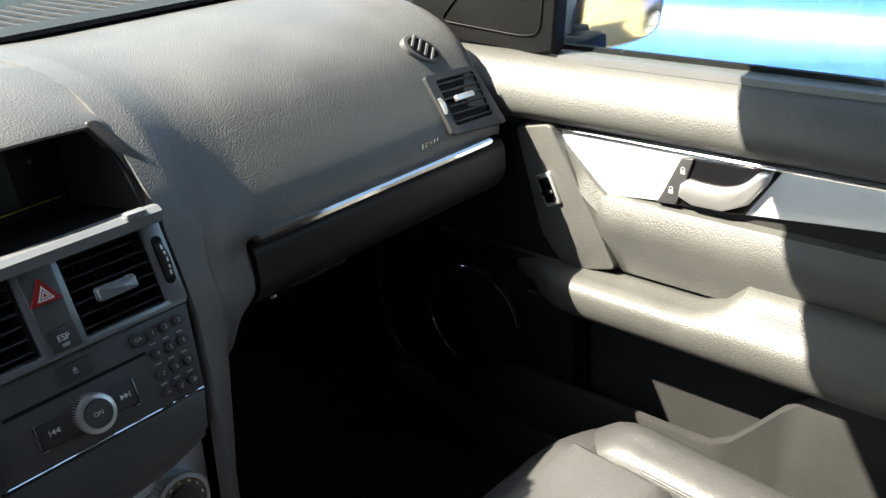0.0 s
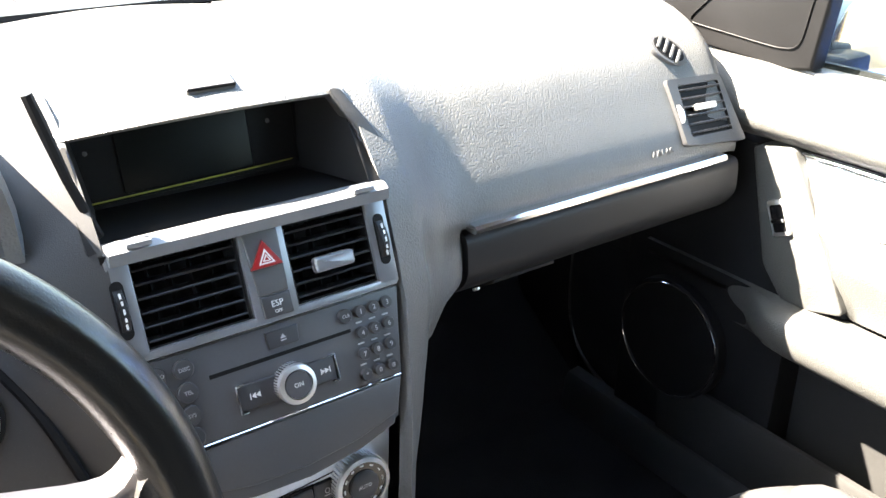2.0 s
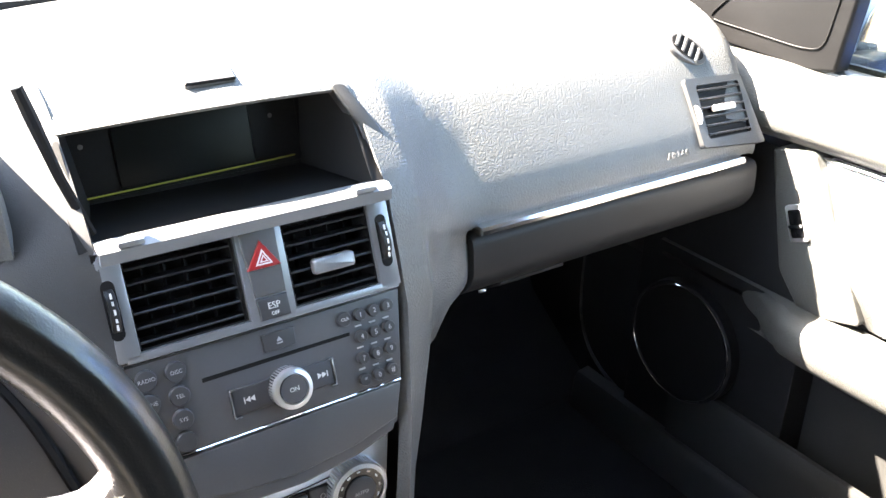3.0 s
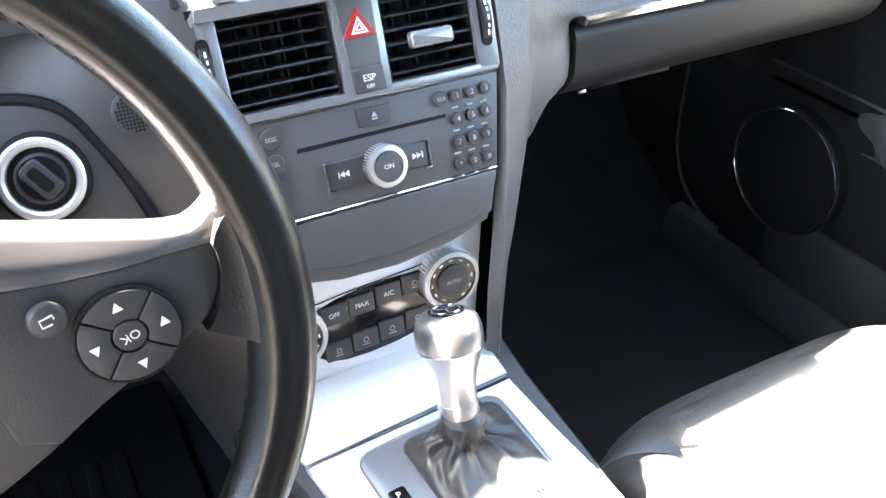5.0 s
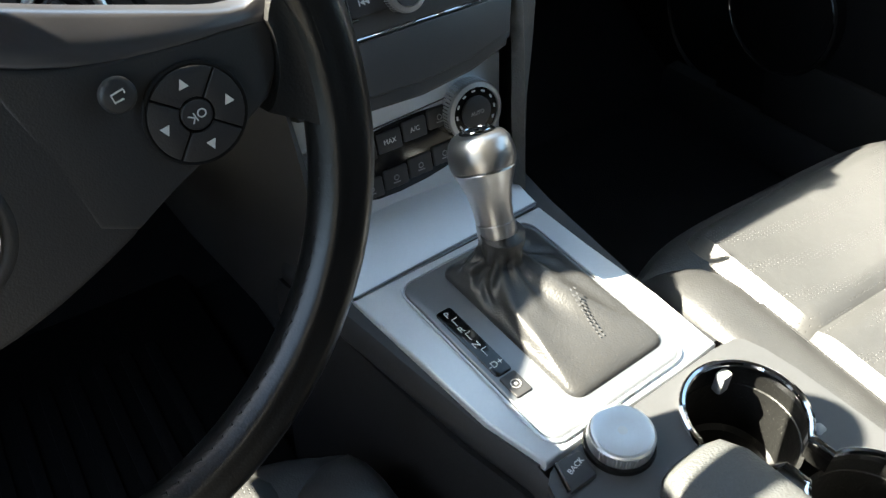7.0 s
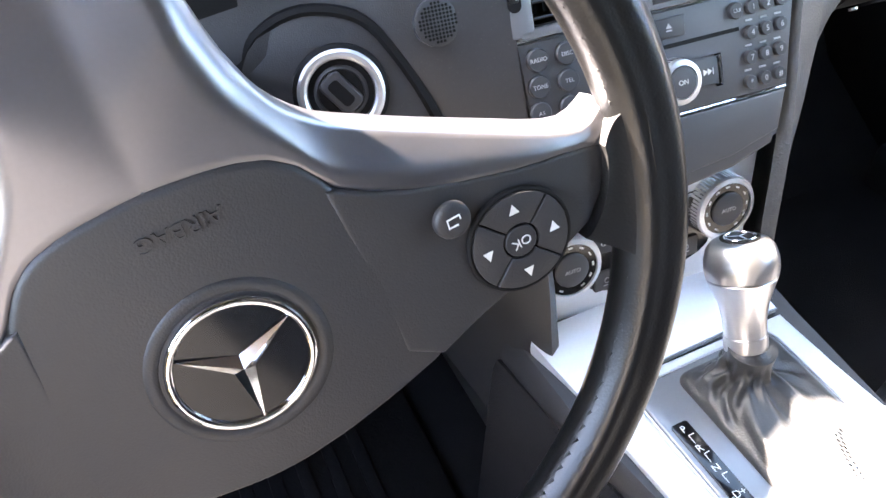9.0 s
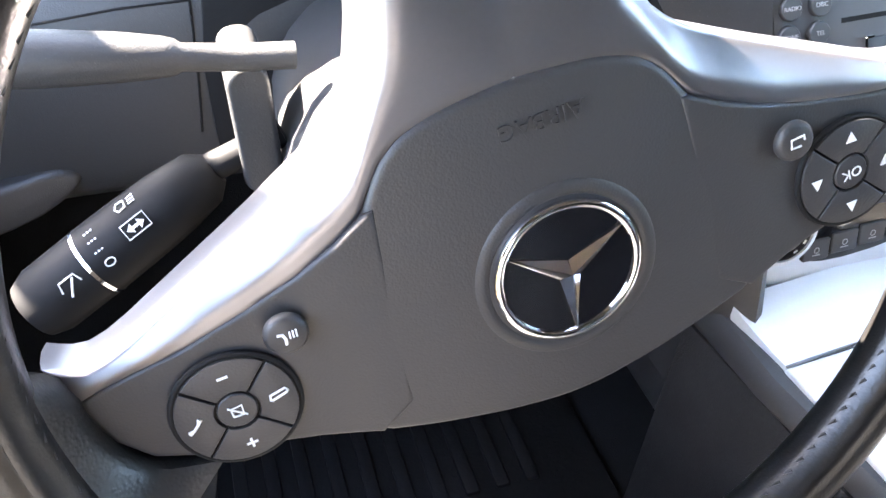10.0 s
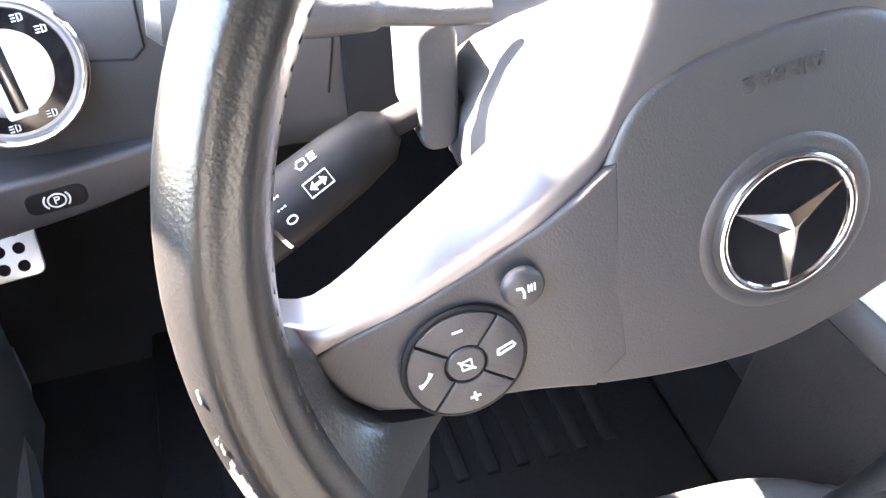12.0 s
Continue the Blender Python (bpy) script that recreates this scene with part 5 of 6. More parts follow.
part("boot_stitching", join(*[box((0.0305 + s * 0.0018 - 0.0006 * i, 0.034 - 0.0042 * i, boot_height(min(1, (0.052 + 0.020 - (0.034 - 0.0042 * i)) / 0.1025)) + 0.0006), (0.0009, 0.0026, 0.001), m=PLATE) for i in range(11) for s in (-1, 1)]), FASCIA, lever)
foot, tip = Vector((0.0035, 0.1040, 0.650)), Vector((0.0082, 0.1360, 0.7305))
LEV = Matrix.Translation(foot) @ (tip - foot).to_track_quat("Z", "Y").to_matrix().to_4x4() @ Matrix.Diagonal((0.93, 0.93, (tip - foot).length / 0.1045, 1))
part("shaft", spin([(0, -0.004), (0.0180, -0.004), (0.0184, 0.0), (0.0180, 0.010), (0.0175, 0.0105), (0.0174, 0.012), (0.0180, 0.026), (0.0205, 0.042), (0.0262, 0.060), (0.0285, 0.0660), (0.0280, 0.0668), (0.0280, 0.0680)], 40, LEV), LEVER_METAL, lever, "satin metal shaft")
part("knob", spin([(0.0280, 0.0680), (0.0292, 0.0690), (0.0302, 0.076), (0.0298, 0.085), (0.0275, 0.0945), (0.0235, 0.1000), (0.0190, 0.1030), (0.0, 0.1035)], 40, LEV), LEVER_METAL, lever, "polished metal knob")
cap = part("knob_badge", spin([(0, 0.1025), (0.0160, 0.1025), (0.0160, 0.1042), (0.0, 0.1050)], 32, LEV), BLACK, lever, "small dark badge with chrome ring")
part("ring", ring(0.0125, 0.0009, 36, 6, at(LEV, 0, 0, 0.1048)), CHROME, cap)
for a in (90, 210, 330):
    part("badge_spoke", box((0.0055, 0, 0), (0.011, 0.0016, 0.0008), m=LEV @ Matrix.Translation((0, 0, 0.1048)) @ Matrix.Rotation(radians(a), 4, "Z")), CHROME, cap)

# rear part of the console: controller, cup holders, armrest
REAR = at(CONSOLE, 0, 0, 0.0)
rear_pts = soften([(-0.070, -0.0665), (-0.092, -0.0725), (-0.098, -0.090), (-0.098, -0.30), (0.136, -0.30), (0.132, -0.132), (0.124, -0.078), (0.110, -0.0665), (0.04, -0.0665)], 1)
CUPS = ((0.0635, -0.1225, 0.0475), (0.0725, -0.2305, 0.0485))


def cup_outline(open_deg=21):
    """Both round wells joined by a narrow neck."""
    (u0, v0, r0), (u1, v1, r1) = CUPS
    d = math.degrees(math.atan2(v1 - v0, u1 - u0))
    arc = lambda u, v, r, a0: [(u + r * math.cos(radians(a0 + (360 - 2 * open_deg) * i / 44)), v + r * math.sin(radians(a0 + (360 - 2 * open_deg) * i / 44))) for i in range(45)]
    return arc(u0, v0, r0, d + open_deg) + arc(u1, v1, r1, d + 180 + open_deg)


deck = part("rear_deck", pierced(rear_pts, [cup_outline()], -0.003, 0.006, REAR), FASCIA, console, "matt dark grey rear deck")
DIAL = at(CONSOLE, -0.0305, -0.0835, 0.006)
ctrl = thing("controller_dial", (-0.02, -0.08, 0.60), "knurled silver controller dial with a pale cap", "control knob")
part("collar", spin([(0, 0), (0.0270, 0), (0.0262, 0.003), (0.024, 0.004)], 40, DIAL), BLACK, ctrl)
part("knurled_ring", spin([(0, 0.003), (0.0235, 0.003), (0.0240, 0.0045), (0.0240, 0.0150), (0.0228, 0.0165), (0.0200, 0.0172)], 48, DIAL), SATIN, ctrl)
part("knurling", join(*[box((0.0241 * math.cos(a), 0.0241 * math.sin(a), z), (0.0011, 0.0011, 0.0018), m=DIAL) for a in [2 * math.pi * i / 60 for i in range(60)] for z in (0.006, 0.0085, 0.011, 0.0135)]), SATIN, ctrl)
part("cap", spin([(0, 0.0165), (0.0210, 0.0165), (0.0212, 0.0175), (0.0195, 0.0182), (0.0110, 0.0176), (0, 0.0170)], 48, DIAL), SILVER, ctrl, "pale dished cap")
bk = thing("back_key", (-0.07, -0.08, 0.60), "black push key with white lettering and a bright edge", "button")
BKM = at(CONSOLE, -0.0685, -0.0765, 0.006)
part("key", prism(nip([(-0.0112, 0.0078), (0.0098, 0.0051), (0.0066, -0.0167), (-0.0190, -0.0164)][::-1], 0.003), 0, 0.004, 0.001, m=BKM), BUTTON, bk)
part("edge", tube([(-0.0120, 0.0070, 0.0035), (-0.0192, -0.0155, 0.0035)], 0.0018, 6, m=BKM), CHROME, bk)
part("lettering", lettering("BACK", 0.0062, at(BKM, -0.002, -0.003, 0.0041, 12), 0.0002), PRINT, bk)
part("side_switch", box((0.004, -0.066, 0.0085), (0.022, 0.007, 0.005), 0.0012, 2, CONSOLE @ Matrix.Rotation(radians(-20), 4, "Z")), SATIN, console)

cup = thing("cup_holder", (0.07, -0.16, 0.52), "twin black cup holder with chrome rims and dusty wells", "cup holder")
part("rim", tube([(u, v, 0.0075) for u, v in cup_outline()], 0.0031, 8, True, CONSOLE), CHROME, cup, "chrome rim")
part("collar", loft([[CONSOLE @ Vector((u, v, w)) for u, v in cup_outline()] for w in (0.006, -0.018)], caps=False), DUSTY, cup)
for cu_, cv_, r in CUPS:
    part("well", spin([(r + 0.002, -0.016), (r - 0.001, -0.018), (r - 0.006, -0.066), (r - 0.010, -0.07), (0, -0.07)][::-1], 44, at(CONSOLE, cu_, cv_, 0), open_top=True), DUSTY, cup, "dark dusty well")
for u, v, w in ((0.0838, -0.0865, -0.008), (0.0965, -0.1635, -0.004)):
    part("tab", box((u, v, w), (0.012, 0.010, 0.022), 0.003, 2, CONSOLE), DIM, cup, "pale grey gripping tab")

ARM = at(CONSOLE, 0, 0, 0)
arm_rows = []
for v, h, wd, c in ((-0.122, 0.006, 0.006, -0.010), (-0.1245, 0.022, 0.022, -0.010), (-0.132, 0.034, 0.031, -0.011), (-0.150, 0.041, 0.038, -0.012), (-0.20, 0.046, 0.040, -0.013), (-0.35, 0.050, 0.042, -0.015), (-0.60, 0.052, 0.043, -0.017)):
    prof = soften([(c - wd, 0.004), (c - wd * 0.98, h * 0.8), (c - wd * 0.55, h), (c + wd * 0.55, h), (c + wd * 0.98, h * 0.8), (c + wd, 0.004)], 2, closed=True)
    arm_rows.append([ARM @ Vector((u, v, w)) for u, w in prof])
rest = thing("armrest", (-0.01, -0.3, 0.60), "grained dark centre armrest over the tunnel", "armrest")
part("pad", loft(arm_rows), DASH, rest, "soft grained pad")
part("base", prism(rounded(-0.048, -0.60, 0.024, -0.135, 0.02), 0.0, 0.008, 0.002, m=ARM), BUTTON, rest)

# ---- seats ----


def seat_rise(y):
    """The cushion climbs a little towards its front, then rolls over."""
    return 0.09 * (min(y, 0.08) + 0.06) - 0.016 * max(0, (y - 0.075) / 0.03) ** 2


def cushion(x0, x1, y0, y1, z, crown, edge, nu=26, nv=22, drop=0.10, seams=()):
    """A padded cushion: rounded borders, pinched seams across it."""
    rows = []
    for j in range(nv + 1):
        fv = j / nv
        y = y0 + (y1 - y0) * fv
        r = []
        for i in range(nu + 1):
            fu = i / nu
            x = x0 + (x1 - x0) * fu
            du, dv = min(x - x0, x1 - x) / edge, min(y1 - y, 9) / edge
            k = 1 - (1 - min(1, du)) ** 2.4 * 1.0
            kv = 1 - (1 - min(1, dv)) ** 2.4
            zz = z + crown * math.sin(math.pi * fu) * 0.6 - drop * (1 - min(k, 1)) - drop * (1 - kv)
            zz += seat_rise(y)
            for ys in seams:
                zz -= 0.010 * math.exp(-((y - ys) / 0.006) ** 2)
            r.append((x, y, zz))
        rows.append(r)
    return rows


def seat(name, cx, dy, dz, lab):
    th = thing(name, (cx, -0.25, 0.30), lab, "car seat", "front seats")
    w = 0.23
    # insert with a perforated face, front and rear panel with a pinched seam between
    part("insert", sheet(cushion(cx - 0.152, cx + 0.152, -0.42, 0.108, 0.524, 0.006, 0.012, 20, 44, 0.012, seams=(-0.064,)), 0.05), PERFORATED, th, "perforated leather insert")
    for s in (-1, 1):
        rows = []
        for j in range(25):
            fv = j / 24
            y = -0.45 + (0.105 + 0.45) * fv
            nose = max(0, (fv - 0.82) / 0.18)
            d = 0.062 * nose ** 2.4
            yy = y
            prof = [(0.152, -0.006 - 1.1 * d), (0.158, 0.004 - 1.05 * d), (0.178, 0.014 - d), (0.205, 0.017 - d), (0.226, 0.010 - d), (0.236 - 0.25 * d, -0.020 - d), (0.236 - 0.3 * d, -0.085), (0.15, -0.10)]
            rows.append([(cx + s * u, yy, 0.520 + v + 0.09 * (min(yy, 0.08) + 0.06)) for u, v in soften(prof, 2, False)])
        part("bolster", loft([r[::s] for r in rows], closed=True), LEATHER, th, "smooth leather side bolster")
    front = []
    for i in range(29):
        fu = i / 28
        x = cx - 0.222 + 0.444 * fu
        e = 1 - abs(2 * fu - 1) ** 5
        y1 = 0.095 + 0.032 * e
        prof = [(0.060, 0.527), (0.090, 0.527), (y1 - 0.012, 0.520), (y1 + 0.002, 0.502), (y1 + 0.002, 0.47), (y1 - 0.03, 0.40), (0.04, 0.38), (0.03, 0.51)]
        front.append([(x, y, z - 0.02 * (1 - e)) for y, z in soften(prof, 2, False)])
    part("front_edge", loft(front, closed=True), LEATHER, th, "rolled leather front edge")
    for s in (-1, 1):
        part("piping", tube([(cx + s * 0.1545, -0.42 + 0.41 * i / 10, 0.5180 + 0.09 * (-0.36 + 0.41 * i / 10)) for i in range(11)], 0.0022, 6), LEATHER, th)
    bk_ = []
    for k in range(9):
        f = k / 8
        y, z = -0.46 - 0.24 * f, 0.52 + 0.56 * f
        bk_.append([(cx + 0.235 * math.cos(t) * (1 - 0.12 * f * f), y + 0.075 * math.sin(t), z + 0.02 * math.sin(t)) for t in [2 * math.pi * i / 28 for i in range(28)]])
    part("backrest", loft(bk_), LEATHER, th, "leather backrest")
    part("base", box((cx, -0.18, 0.385), (0.40, 0.46, 0.17), 0.02), BLACK, th)
    for ob in th.children:
        ob.location += Vector((0, dy, dz)) * K
    return th


seat("passenger_seat", 0.371, 0.0, 0.012, "black leather passenger seat, perforated insert, bright in the sun")
seat("driver_seat", -0.390, 0.0, -0.008, "black leather driver's seat in the shade behind the wheel")

# ---- passenger door ----
pdoor = thing("passenger_door", (0.74, 0.0, 0.33), "grey padded passenger door with silver trim, closed", "car door")
ys = [0.58 - 1.20 * i / 40 for i in range(41)]
upper = []
for y in ys:
    f = ease((0.44 - y) / 0.24)
    prof = [(0.765, 0.955), (0.762, 0.968), (0.742, 0.966), (0.722, 0.955), (0.704, 0.930), (0.698, 0.908), (0.702, 0.893), (0.722, 0.880), (0.76, 0.876)]
    upper.append([(x - 0.042 * (1 - f), y, z + 0.012 * (1 - f)) for x, z in soften(prof, 2, False)])
part("upper_pad", loft(upper, closed=True), DOOR, pdoor, "grained padded sill")
part("felt_strip", loft([[(0.738, y, 0.964), (0.740, y, 0.972), (0.766, y, 0.974), (0.772, y, 0.962)] for y in ys[::4]]), FASCIA, pdoor, "grey felt strip")
part("window_seal", loft([[(0.766, y, 0.966), (0.768, y, 0.980), (0.776, y, 0.980), (0.780, y, 0.962)] for y in ys[::4]]), BLACK, pdoor, "black rubber window seal")
core = []
for y in ys:
    core.append([(0.735, y, 0.88), (0.728, y, 0.84), (0.722, y, 0.79), (0.722, y, 0.70), (0.727, y, 0.640), (0.752, y, 0.610), (0.757, y, 0.46), (0.757, y, 0.34), (0.80, y, 0.34), (0.80, y, 0.88)])
part("door_panel", loft(core, closed=True), FELT, pdoor, "grey inner panel")
# silver inlay, a long wedge behind the pull
INL = basis((0.722, 0, 0), (0, -1, 0), (0, 0, 1))
inlay = [(-y, z) for y, z in ((0.243, 0.8745), (0.195, 0.806), (0.178, 0.7965), (0.165, 0.7950), (0.088, 0.803), (-0.03, 0.8105), (-0.21, 0.828), (-0.62, 0.845), (-0.62, 0.876), (0.075, 0.8755))]
inl = part("inlay", prism(inlay, -0.02, 0.004, 0.002, m=INL), SILVER, pdoor, "satin silver inlay")
part("inlay_line", tube([(0.716, 0.243 - 0.86 * i / 10, 0.877) for i in range(11)], 0.0022, 6), CHROME, pdoor)
# pull handle in its recess
hd = part("door_handle", prism([(-0.0880, 0.8030), (0.031, 0.8100), (0.072, 0.8745), (-0.052, 0.8700)], -0.004, 0.006, 0.002, m=INL), GLOSS, pdoor, "chrome door pull")
part("lever", prism(soften([(-0.052, 0.8440), (-0.056, 0.8110), (0.026, 0.8120), (0.068, 0.8730), (0.048, 0.8730), (0.030, 0.852), (0.008, 0.842), (-0.02, 0.840)], 1), 0.002, 0.016, 0.006, 3, INL), SATIN, hd, "polished metal lever")
lk = part("lock_keys", prism([(-0.085, 0.804), (-0.058, 0.806), (-0.038, 0.871), (-0.0545, 0.870)], 0.002, 0.010, 0.0015, m=INL), BUTTON, hd)
for v, u in ((0.852, -0.051), (0.823, -0.066)):
    part("marking", join(box((u, v, 0.0102), (0.006, 0.005, 0.0006), m=INL), ring(0.0025, 0.0005, 16, 6, at(INL, u, v + 0.004, 0.0102))), DIM, lk)
# bolster under the inlay, with the rising pull cup
bol = []
for y in [0.30 - 0.92 * i / 60 for i in range(61)]:
    top = 0.797 + 0.075 * min(1, max(0, (y - 0.165) / 0.08))
    ring_ = []
    for a, z in ((0.0, top + 0.004), (0.55, top - 0.001), (0.95, min(top - 0.02, 0.775 + (top - 0.797) * 0.8)), (1.0, 0.75), (0.6, 0.715), (0.5, 0.69), (0.0, 0.68)):
        start = 0.168 + (z - 0.70) * 0.58
        ring_.append((0.73 - (0.004 + 0.030 * ease((start - y) / 0.035)) * a, y, z))
    bol.append(ring_)
part("bolster", loft(bol, closed=True), DOOR, pdoor, "soft grey bolster")
ar = []
for y in ys[4:]:
    k = ease((0.30 - y) / 0.10)
    top = 0.682 + 0.040 * ease((-0.01 - y) / 0.03)
    out = 0.655 + 0.05 * (1 - k)
    ar.append([(x, y, z) for x, z in soften([(0.73, top + 0.004), (0.69, top), (out + 0.018, min(top, 0.690)), (out, 0.672), (out, 0.645), (out + 0.012, 0.622), (0.70, 0.612), (0.735, 0.62)], 2, True)])
part("armrest", loft(ar, closed=True), DOOR, pdoor, "rounded door armrest")
pk = []
for y in ys[6:]:
    top = 0.481 + 0.130 * ease((-0.01 - y) / 0.155)
    pk.append([(0.757, y, 0.36), (0.700, y, 0.36), (0.690, y, top - 0.006), (0.693, y, top), (0.701, y, top), (0.706, y, top - 0.006), (0.708, y, 0.40), (0.757, y, 0.395)])
part("map_pocket", loft(pk, closed=True), FELT, pdoor, "moulded map pocket")
# window switch plate at the front of the door
SWM = basis((0.701, 0.0, 0.0), (0.0, -1, 0), (0.0, 0, 1))
band = [(-0.305, 0.874), (-0.246, 0.886), (-0.176, 0.765), (-0.138, 0.695), (-0.192, 0.680), (-0.222, 0.676), (-0.262, 0.72)]
sw = part("switch_plate", prism(nip(band, 0.008), -0.06, 0.0, 0.003, 3, SWM), DOOR, pdoor, "grained switch plate")
SWB = at(SWM, -0.247, 0.792, 0.0, 24)
swb = part("window_switch", prism(rounded(-0.0135, -0.024, 0.0135, 0.024, 0.004), -0.002, 0.005, 0.0015, m=SWB), SATIN, sw, "chrome-framed window switch")
part("rocker", prism(rounded(-0.0095, -0.0185, 0.0095, 0.018, 0.003), 0.003, 0.0056, 0.0005, m=SWB), GLOSS, swb)
part("finger_tab", box((0, -0.003, 0.008), (0.018, 0.006, 0.005), 0.002, 2, SWB), CHROME, swb)
# loudspeaker in the footwell
# filler plate, black to stand for the dark gap between dash and door
part("front_filler", prism([(-0.50, 0.90), (-0.300, 0.876), (-0.255, 0.722), (-0.21, 0.68), (-0.21, 0.36), (-0.50, 0.36)], -0.06, -0.004, 0.002, 3, SWM), BLACK, pdoor, "filler, black for the shaded gap between dash and door")
SPD = basis((0.694, 0.390, 0.543), (0.0, -1.0, 0.0), (0.0, 0.0, 1.0))
sp_ = part("loudspeaker", spin([(0, -0.02), (0.097, -0.02), (0.096, 0.006), (0.092, 0.009), (0.088, 0.006), (0, 0.007)], 48, SPD), BLACK, pdoor, "round black loudspeaker")
part("bright_ring", ring(0.0915, 0.0010, 64, 6, at(SPD, 0, 0, 0.0088)), CHROME, sp_)
sail = [(0.56, 0.985), (0.30, 0.968), (0.262, 0.975), (0.235, 1.10), (0.20, 1.22), (0.42, 1.12)]
part("mirror_sail", prism([(y, z) for y, z in sail], -0.025, 0.0, 0.005, 3, Matrix(((0, -0.18, -1, 0.908), (1, 0, 0, 0), (0, 1, 0, 0), (0, 0, 0, 1)))), BLACK, pdoor, "black triangular mirror panel")
SAILM = Matrix(((0, -0.18, -1, 0.906), (1, 0, 0, 0), (0, 1, 0, 0), (0, 0, 0, 1)))
part("sail_seam", tube([SAILM @ Vector((y, z, -0.001)) for y, z in nip([(0.46, 1.005), (0.31, 0.995), (0.280, 1.0), (0.255, 1.10), (0.37, 1.085)], 0.02)], 0.0009, 6, True), BLACK, pdoor)
gl = sheet([[(0.752, 0.30 - 0.9 * i / 6, 0.97), (0.735, 0.28 - 0.87 * i / 6, 1.10), (0.66, 0.22 - 0.80 * i / 6, 1.36)] for i in range(7)], 0.004)
pane = part("window_pane", gl, GLASS, pdoor, "clear door glass")
pane.visible_shadow = False
solo("door_sill", loft([[(0.680, y, 0.30), (0.685, y, 0.358), (0.693, y, 0.369), (0.716, y, 0.372), (0.718, y, 0.30)] for y in (0.60, 0.3, 0.0, -0.6)]), LOWER, "black plastic door sill strip", "sill", kind="structure")
solo("door_sill", loft([[(-0.800 - 0.125 * y, y, 0.30), (-0.790 - 0.140 * y, y, 0.366), (-0.798 - 0.14 * y, y, 0.374), (-0.846 - 0.14 * y, y, 0.374), (-0.850 - 0.14 * y, y, 0.30)] for y in (0.62, 0.3, 0.0, -0.6)]), GREY, "grey door sill strip beside the driver's footwell", "sill", kind="structure")
# welt where the footwell's carpet meets the side wall
solo("trim_welt", tube(soften([(0.752, 0.668, 0.60), (0.752, 0.672, 0.46), (0.751, 0.652, 0.395), (0.750, 0.610, 0.355), (0.748, 0.545, 0.334)], 2, False), 0.004, 6), FASCIA, "thin grey welt along the footwell carpet", "trim", kind="structure")
# driver's door, open to the light on its upper half
dd = thing("driver_door", (-0.88, 0.0, 0.33), "dark grey driver's door, closed, window down", "car door")
part("door_panel", loft([[(-0.86, y, 0.24), (-0.85, y, 0.62), (-0.845, y, 0.88), (-0.865, y, 0.955), (-0.90, y, 0.955), (-0.92, y, 0.24)] for y in (0.55, 0.2, -0.2, -0.64)]), DOOR, dd)
part("armrest", loft([[(-0.855, y, 0.64), (-0.80, y, 0.645), (-0.795, y, 0.68), (-0.855, y, 0.70)] for y in (0.25, 0.0, -0.4)]), DOOR, dd)

# ---- outside: wing mirror and the neighbouring car ----
mir = thing("wing_mirror", (0.95, 0.30, 0.90), "pale painted wing mirror reflecting dry ground", "wing mirror")
MIR = basis((0.955, 0.300, 0.985), (0.985, 0.0, 0.0), (0.0, -0.08, 1.0)) @ Matrix.Rotation(radians(-24), 4, "Y")
mo = soften([(-0.085, -0.058), (0.080, -0.050), (0.100, 0.0), (0.085, 0.075), (-0.075, 0.070), (-0.095, 0.0)], 3)
part("housing", prism(mo, -0.09, 0.0, 0.012, 3, MIR), PAINT, mir, "pale housing")
part("mirror_glass", prism([(u * 0.88, v * 0.86) for u, v in mo], -0.004, 0.004, 0.001, m=MIR), CHROME, mir, "mirror glass")
part("foot", box((0.86, 0.31, 0.955), (0.10, 0.05, 0.03), 0.008), BLACK, mir)


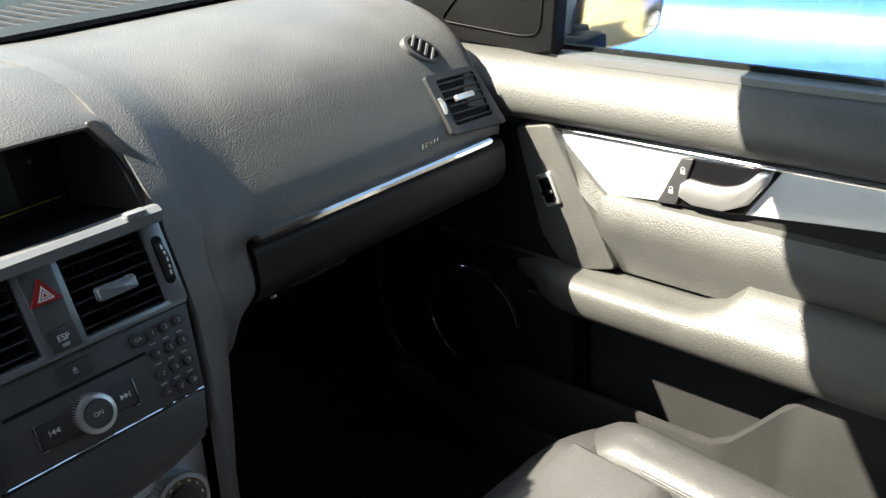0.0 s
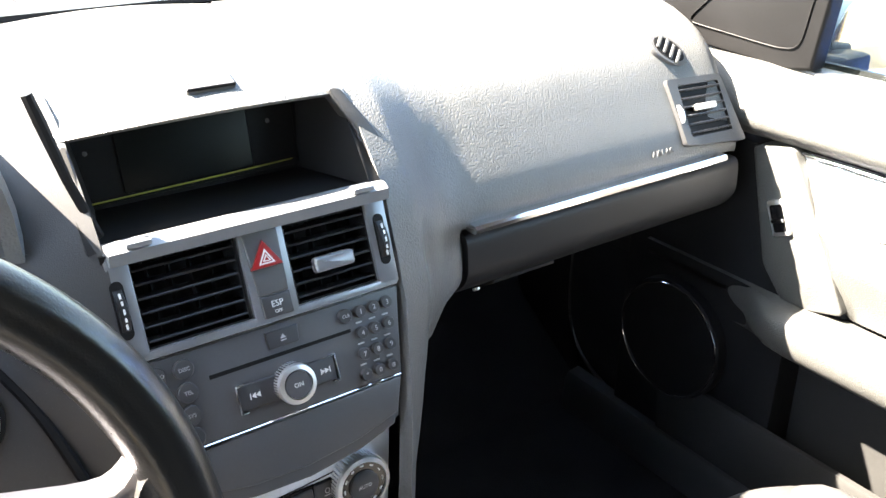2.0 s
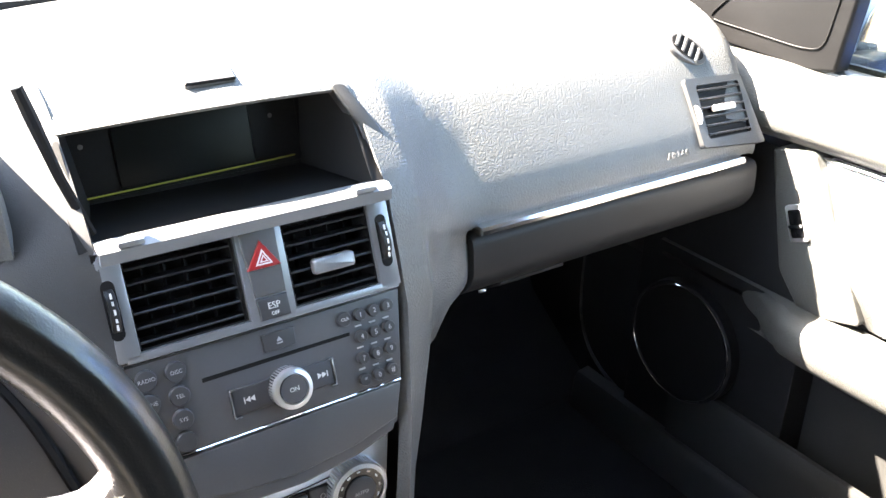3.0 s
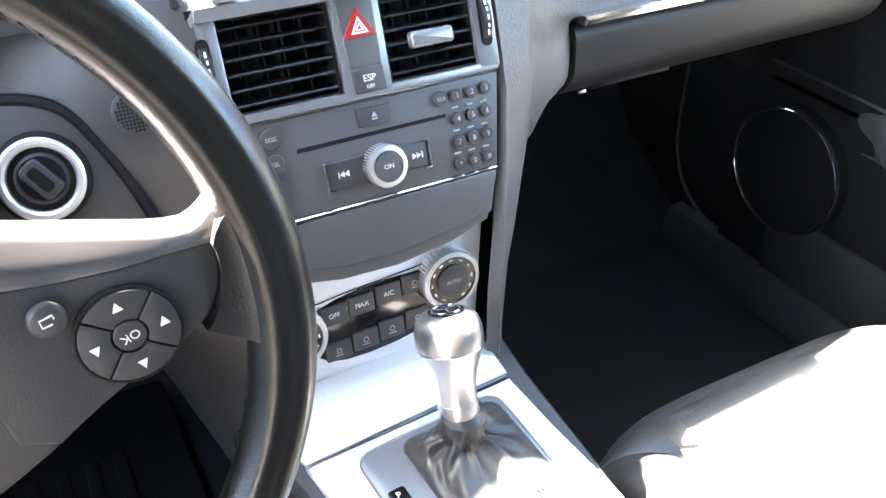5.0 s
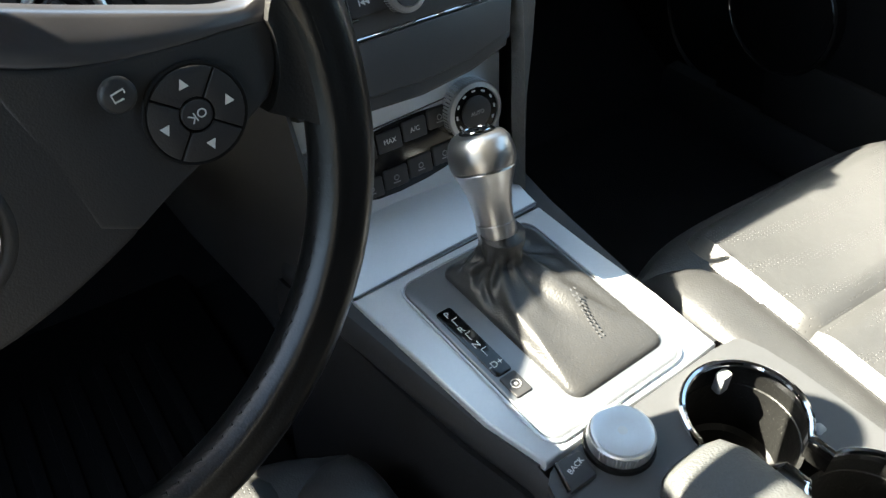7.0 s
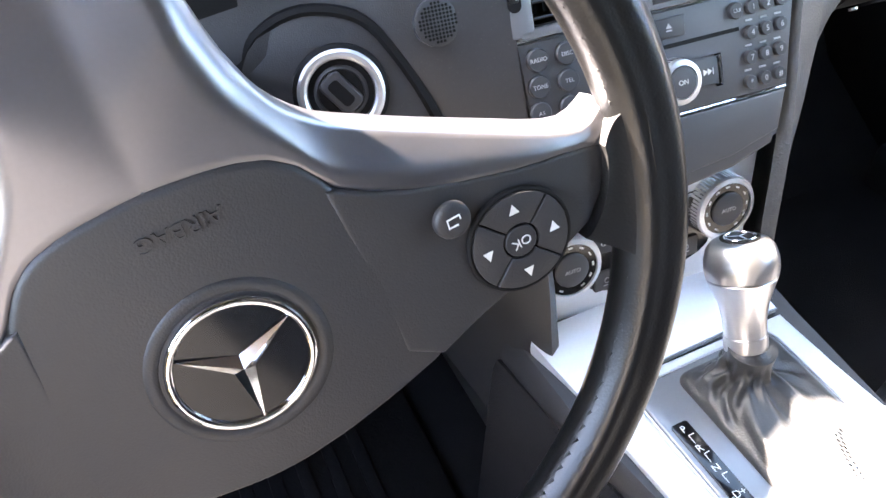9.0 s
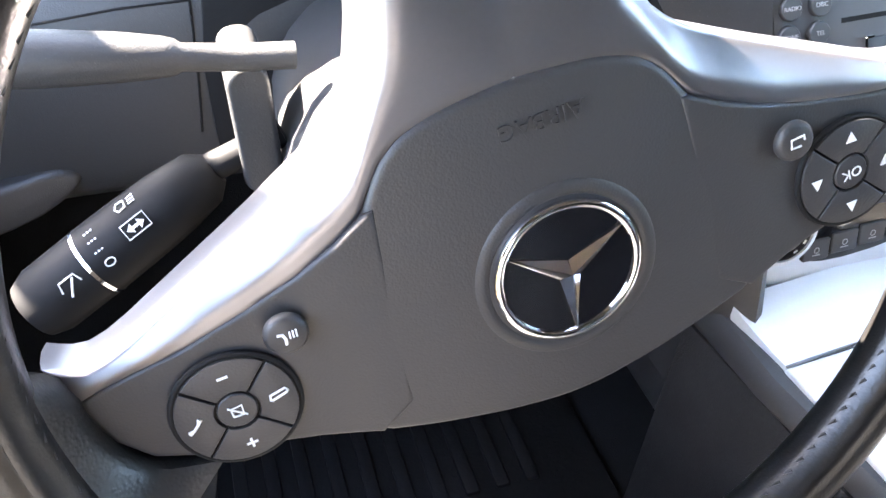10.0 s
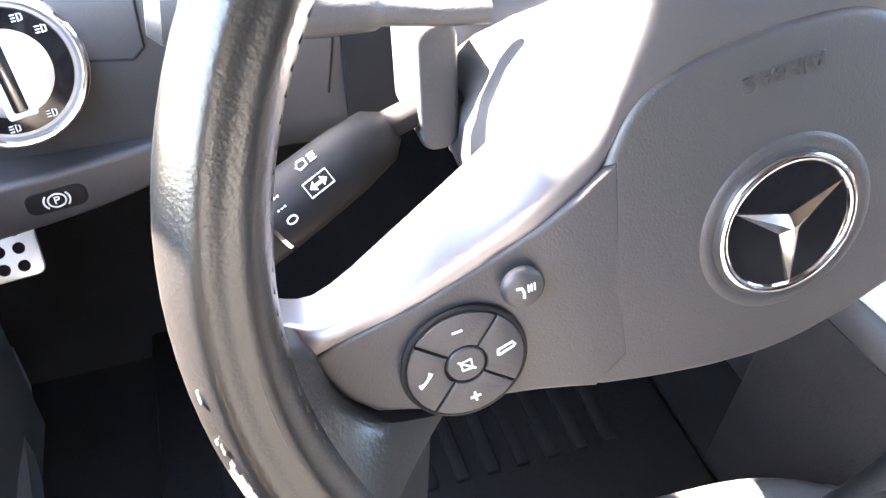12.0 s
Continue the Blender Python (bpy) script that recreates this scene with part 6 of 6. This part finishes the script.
def parked_car(x, y, lab, name="parked_car", paint=BLUE):
    """A saloon: lower body, cabin, glass, lamps and wheels, its nose towards +y."""
    th = thing(name, (x, y, 0), lab, "car")
    prof = [(-2.2, 0.62, 0.80), (-2.15, 0.30, 0.93), (-1.5, 0.22, 0.95), (-0.6, 0.20, 0.93), (0.5, 0.20, 0.91), (1.3, 0.22, 0.86), (1.95, 0.26, 0.76), (2.2, 0.34, 0.62)]
    rows = []
    for yy, lo, hi in prof:
        hw = 0.90 - 0.10 * (abs(yy) / 2.2) ** 4
        rows.append([(x + a * hw, y + yy, z) for a, z in soften([(-0.94, lo), (-1.0, lo + 0.18), (-1.0, (lo + hi) / 2 + 0.1), (-0.93, hi - 0.06), (-0.80, hi), (0, hi + 0.04), (0.80, hi), (0.93, hi - 0.06), (1.0, (lo + hi) / 2 + 0.1), (1.0, lo + 0.18), (0.94, lo)], 1)])
    part("body", loft(rows), paint, th, "glossy paint")
    cab = [(-1.75, 0.93, 0.96, 0.78), (-1.0, 0.92, 1.36, 0.64), (-0.3, 0.92, 1.45, 0.62), (0.35, 0.90, 1.36, 0.62), (1.10, 0.88, 0.92, 0.74)]
    rows = [[(x + a * w * f, y + yy, lo + (hi - lo) * k) for a, k, f in ((-1, 0, 1.2), (-1, 0.6, 1.08), (-0.8, 1, 1), (0.8, 1, 1), (1, 0.6, 1.08), (1, 0, 1.2))] for yy, lo, hi, w in cab]
    part("cabin", loft(rows), paint, th)
    for s in (-1, 1):
        for y0, y1 in ((0.55, -0.35), (-0.45, -1.25)):
            part("window", loft([[(x + s * 0.765, y + y0, 0.96), (x + s * 0.69, y + y0 - 0.25, 1.28), (x + s * 0.69, y + y1 + 0.05, 1.30), (x + s * 0.765, y + y1, 0.96)],
                                 [(x + s * 0.74, y + y0, 0.96), (x + s * 0.66, y + y0 - 0.25, 1.28), (x + s * 0.66, y + y1 + 0.05, 1.30), (x + s * 0.74, y + y1, 0.96)]]), GLOSS, th, "dark window")
        part("door_handle", box((x + s * 0.905, y - 0.85, 0.80), (0.02, 0.16, 0.03), 0.008), paint, th)
        part("crease", tube([(x + s * 0.905, y + 1.5 - 3.0 * i / 10, 0.66 + 0.02 * math.sin(i)) for i in range(11)], 0.010, 6), paint, th)
        for yy in (1.38, -1.38):
            W = basis((x + s * 0.83, y + yy, 0.32), (0, 1, 0), (0, 0, 1)) @ Matrix.Rotation(0 if s > 0 else math.pi, 4, "Y")
            wh = part("wheel", ring(0.255, 0.065, 40, 10, W, squash=1.4), RUBBER, th, "black tyre")
            part("rim", spin([(0.20, -0.02), (0.21, 0.06), (0.19, 0.07), (0.17, 0.03), (0.05, 0.035), (0, 0.04)], 36, W), SATIN, wh, "alloy rim")
            for i in range(7):
                part("rim_spoke", box((0.11, 0, 0.055), (0.17, 0.035, 0.02), 0.006, 1, W @ Matrix.Rotation(2 * math.pi * i / 7, 4, "Z")), SATIN, wh)
        part("headlight", prism(rounded(-0.18, -0.06, 0.12, 0.07, 0.05), 0, 0.03, 0.01, m=basis((x + s * 0.66, y + 2.08, 0.66), (s * 0.9, -0.4, 0), (0, 0, 1))), GLOSS, th, "dark headlamp")
    return th


parked_car(2.55, 0.55, "glossy bright blue car parked alongside")
parked_car(2.9, -5.2, "blue car parked further back on the gravel")
